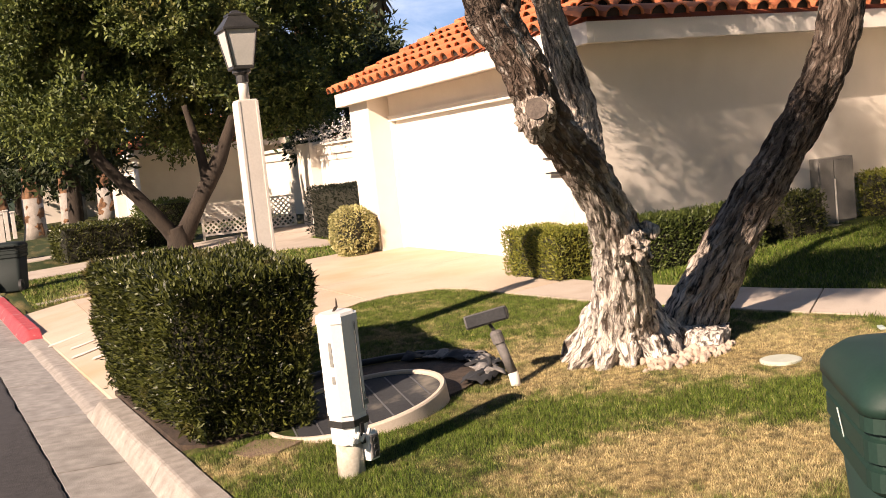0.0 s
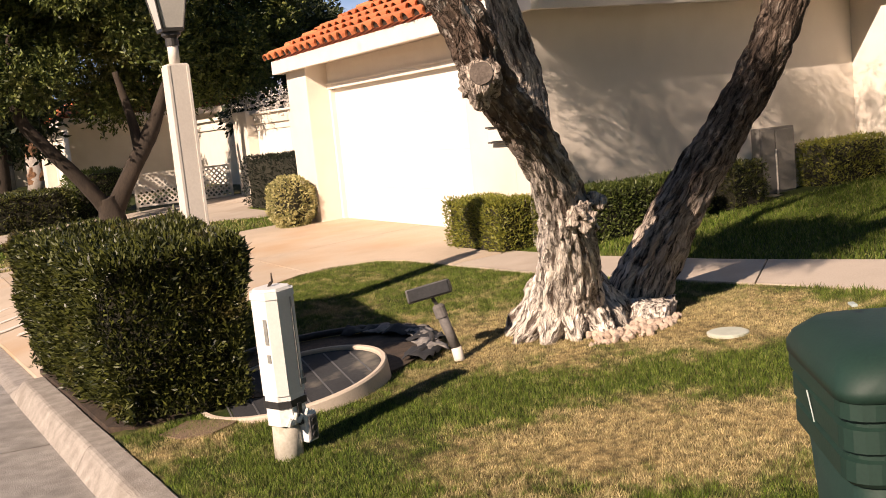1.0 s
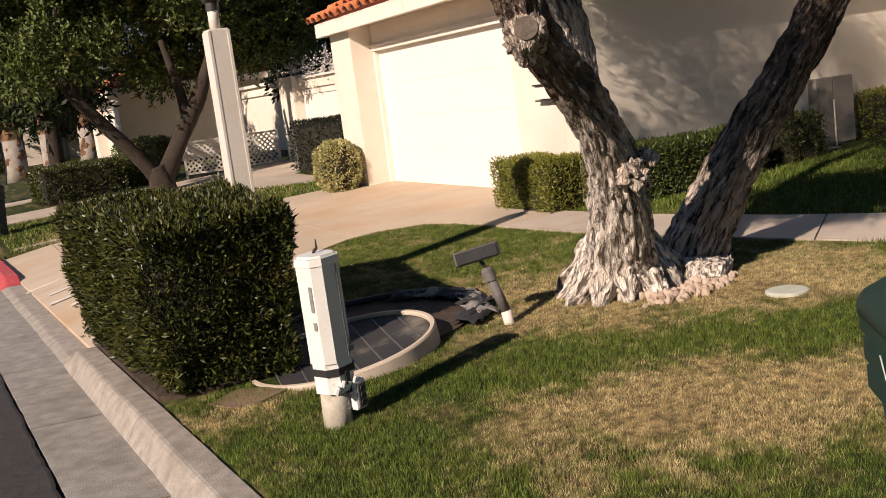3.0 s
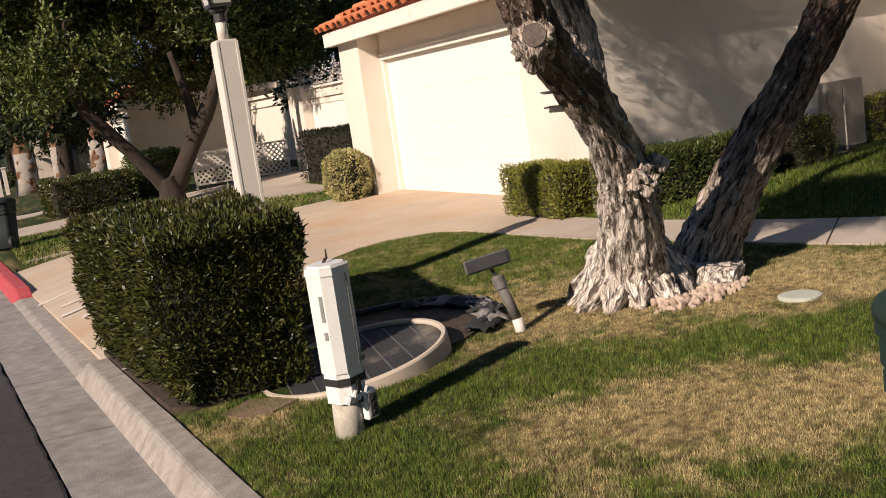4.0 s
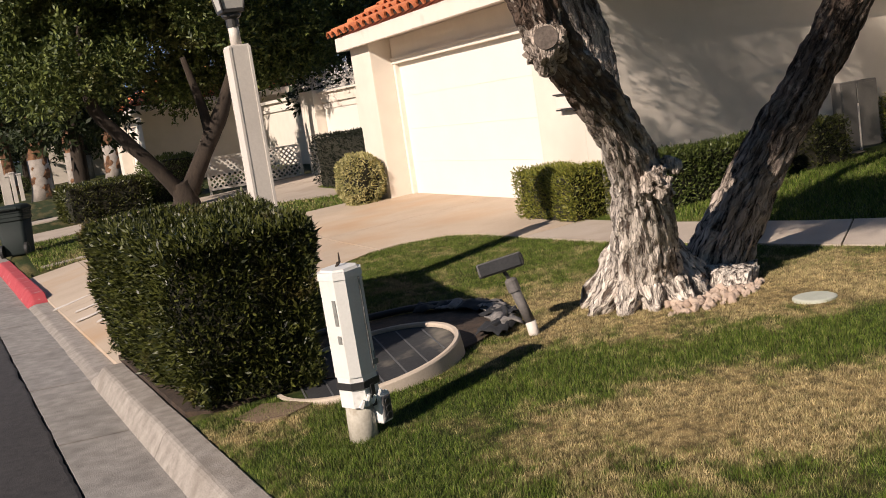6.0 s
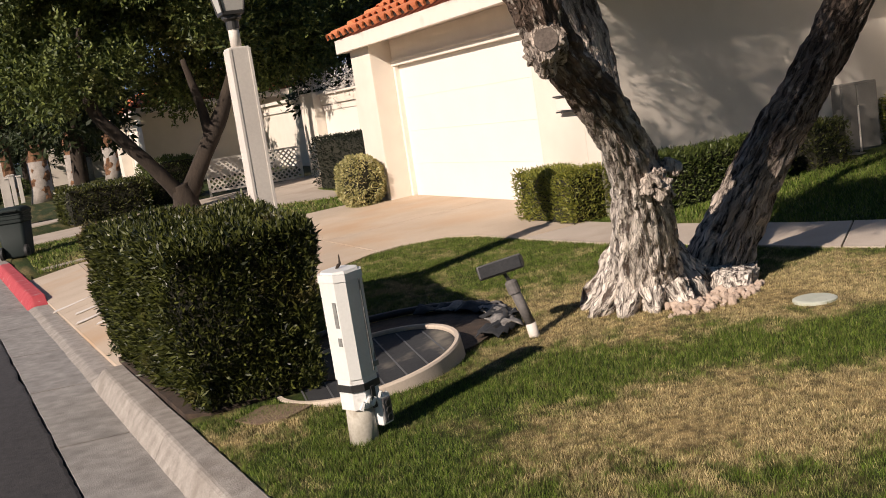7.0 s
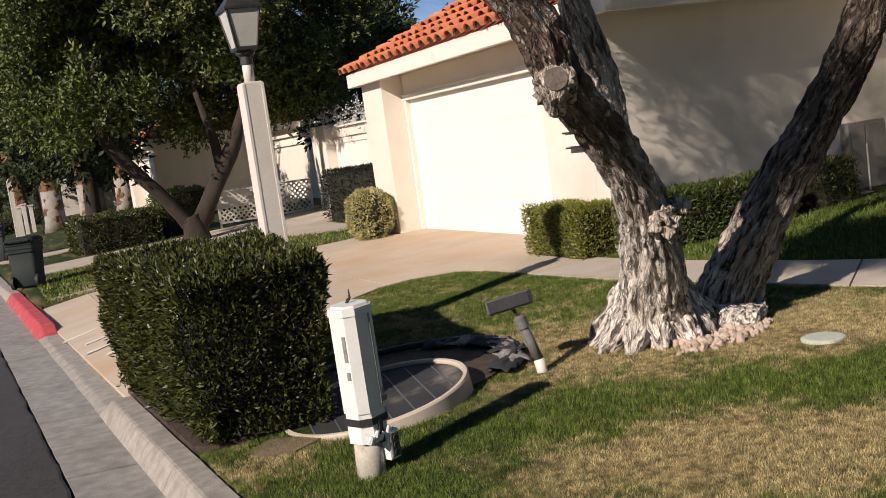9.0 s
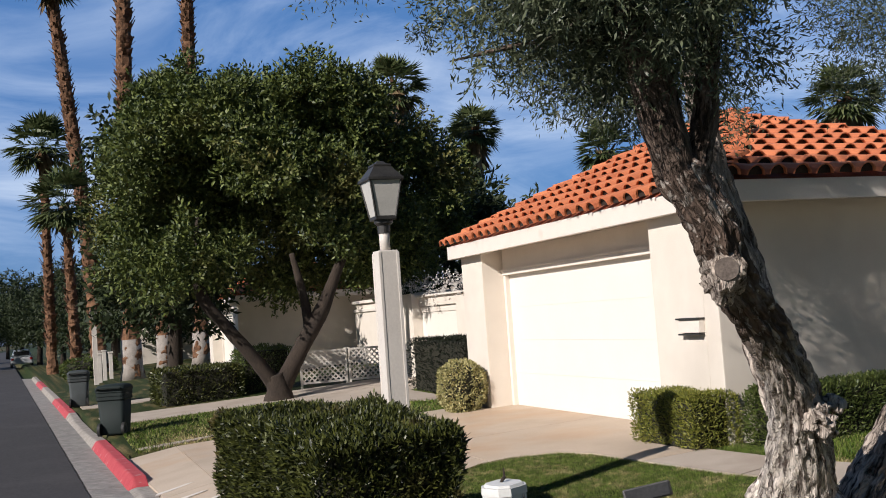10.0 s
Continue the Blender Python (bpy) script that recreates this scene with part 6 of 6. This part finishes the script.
nz.inputs["Scale"].default_value, nz.inputs["Detail"].default_value, nz.inputs["Roughness"].default_value, nz.inputs["Distortion"].default_value = 1.0, 9, 0.6, 0.8
l.new(mp.outputs[0], nz.inputs["Vector"])
mr = n.new("ShaderNodeMapRange")
mr.inputs[1].default_value, mr.inputs[2].default_value, mr.inputs[3].default_value, mr.inputs[4].default_value = 0.40, 0.85, 0.45, 0.85
l.new(nz.outputs["Fac"], mr.inputs[0])
em = n.new("ShaderNodeEmission")
em.inputs["Color"].default_value, em.inputs["Strength"].default_value = (0.66, 0.82, 1.0, 1), 0.97
cc = n.new("ShaderNodeMix")
cc.data_type = "RGBA"
cc.inputs[6].default_value, cc.inputs[7].default_value = (0.17, 0.37, 0.80, 1), (0.80, 0.89, 1.0, 1)
white = n.new("ShaderNodeMapRange")
white.inputs[1].default_value, white.inputs[2].default_value = 0.40, 0.80
l.new(nz.outputs["Fac"], white.inputs[0])
l.new(white.outputs[0], cc.inputs[0])
l.new(cc.outputs[2], em.inputs["Color"])
tr = n.new("ShaderNodeBsdfTransparent")
ms = n.new("ShaderNodeMixShader")
l.new(mr.outputs[0], ms.inputs[0])
l.new(tr.outputs[0], ms.inputs[1])
l.new(em.outputs[0], ms.inputs[2])
l.new(ms.outputs[0], n["Material Output"].inputs[0])
bm = bmesh.new()
prev = None
for i in range(41):
    a = radians(-60 + i * 4)
    row = [bm.verts.new((3900 * math.sin(a) * math.cos(e), 3900 * math.cos(a) * math.cos(e), 3900 * math.sin(e) - 40)) for e in [radians(k * 4) for k in range(14)]]
    if prev:
        for k in range(13):
            bm.faces.new((prev[k], row[k], row[k + 1], prev[k + 1]))
    prev = row
cloud = part("backdrop", bm, cm, None, "", True)
tagged(cloud, "thin white streaked clouds in a blue sky", "clouds", kind="structure")


# ---- bare earth ----
earth = thing("bare_earth", "patch of bare trodden soil between hedge and kerb", "soil", kind="structure")
part("soil", prism([(1.70, 5.85), (1.78, 5.66), (1.95, 5.60), (2.15, 5.70), (2.05, 5.85), (1.9, 5.98)], -0.03, 0.008, gz), M["soil"], earth)
# ground under the hedge, its shade painted into the soil colour
part("soil", prism([(kerb_x(8.6) + 0.21, 8.6), (kerb_x(6.4) + 0.22, 6.3), (1.62, 6.16), (2.5, 6.08), (2.7, 8.1), (1.6, 8.62)], -0.03, 0.012, gz), M["shade_soil"], earth)


# ---- grass blades ----
WALK = NEAR + FAR[::-1]


def inside_all(poly, x, y):
    hit = np.zeros(len(x), bool)
    for i, (x0, y0) in enumerate(poly):
        x1, y1 = poly[i - 1]
        if y0 != y1:
            hit ^= ((y0 > y) != (y1 > y)) & (x < (x1 - x0) * (y - y0) / (y1 - y0) + x0)
    return hit


def grass(name, label, count, x0, x1, y0, y1, hgt, wid, seed):
    r = np.random.default_rng(seed)
    xs, ys = r.uniform(x0, x1, count), r.uniform(y0, y1, count)
    keep = xs > 1.31 - 0.045 * (ys - 5.5) + 0.205 + 0.02 * np.sin(ys * 23) * np.sin(ys * 7.1)
    for poly in (DRIVE, WALK, BED, ENTRY):
        keep &= ~inside_all(poly, xs, ys)
    keep &= ~(((xs - 2.64) ** 2 + (ys - 6.06) ** 2 < 0.4) | ((xs > 1.4) & (xs < 2.65) & (ys > 6.05) & (ys < 8.6)) | ((ys > 22.2) & (ys < 24.8)) | ((xs - 4.6) ** 2 + (ys - 5.75) ** 2 < 0.09))
    xs, ys = xs[keep], ys[keep]
    st = 0.035
    nx, ny = int((x1 - x0) / st) + 2, int((y1 - y0) / st) + 2
    grid = np.array([[dryness(x0 + i * st, y0 + j * st) for j in range(ny)] for i in range(nx)])
    ds = grid[((xs - x0) / st + 0.5).astype(int), ((ys - y0) / st + 0.5).astype(int)]
    ds = np.clip(ds + r.normal(0, 0.2, len(xs)), 0, 1)
    n = len(xs)
    z = np.clip((xs - 1.25) * 0.0455, 0, 0.52) - 0.006
    h = hgt * r.uniform(0.5, 1.3, n) * (1.15 - 0.45 * ds)
    a, b = r.uniform(0, 6.283, n), r.uniform(0, 6.283, n)
    ln = h * r.uniform(0.1, 0.9, n)
    wx, wy = np.cos(a) * wid, np.sin(a) * wid
    v = np.stack([np.stack([xs - wx, ys - wy, z], 1), np.stack([xs + wx, ys + wy, z], 1), np.stack([xs + np.cos(b) * ln, ys + np.sin(b) * ln, z + h], 1)], 1).reshape(-1, 3)
    me = bpy.data.meshes.new(name)
    me.vertices.add(3 * n)
    me.vertices.foreach_set("co", v.astype(np.float32).ravel())
    me.loops.add(3 * n)
    me.loops.foreach_set("vertex_index", np.arange(3 * n, dtype=np.int32))
    me.polygons.add(n)
    me.polygons.foreach_set("loop_start", np.arange(0, 3 * n, 3, dtype=np.int32))
    me.update(calc_edges=True)
    at = me.attributes.new("dry", "FLOAT", "POINT")
    at.data.foreach_set("value", np.repeat(ds, 3).astype(np.float32))
    me.materials.append(M["blade"])
    tagged(new(name, me), label, "grass", kind="stuff")


grass("grass", "short patchy lawn grass, green with straw-dry spots", 900000, 1.4, 6.6, 1.3, 10.5, 0.025, 0.0018, 1)
grass("grass", "short shaded lawn grass by the house", 90000, 6.2, 11.6, 2.0, 8.4, 0.045, 0.006, 2)
grass("grass", "short lawn grass by the next drive", 30000, 1.2, 8.2, 16.0, 22.2, 0.05, 0.010, 3)

# ---- far along the kerb ----
lamp_far = copy_thing(lamp, pose(1.55, 42.5, 0.02, 0, 0, 3))
lamp_far["label"] = "distant white lamp post with a black lantern"
tagged(lamp, group="street lamps")
tagged(lamp_far, group="street lamps")
for i, (px, py) in enumerate(((1.75, 44.0), (2.0, 45.5), (2.3, 46.5))):
    pl = thing("white_pillar", "low white painted garden pillar far along the kerb", "pillar", "white garden pillars", at=(px, py, 0.0))
    part("shaft", box((-0.08, -0.08, -0.05), (0.08, 0.08, 1.15 + 0.1 * (i % 2)), 0.01), M["lamp_white"], pl)
    part("cap", box((-0.11, -0.11, 1.152 + 0.1 * (i % 2)), (0.11, 0.11, 1.21 + 0.1 * (i % 2)), 0.01), M["lamp_white"], pl)
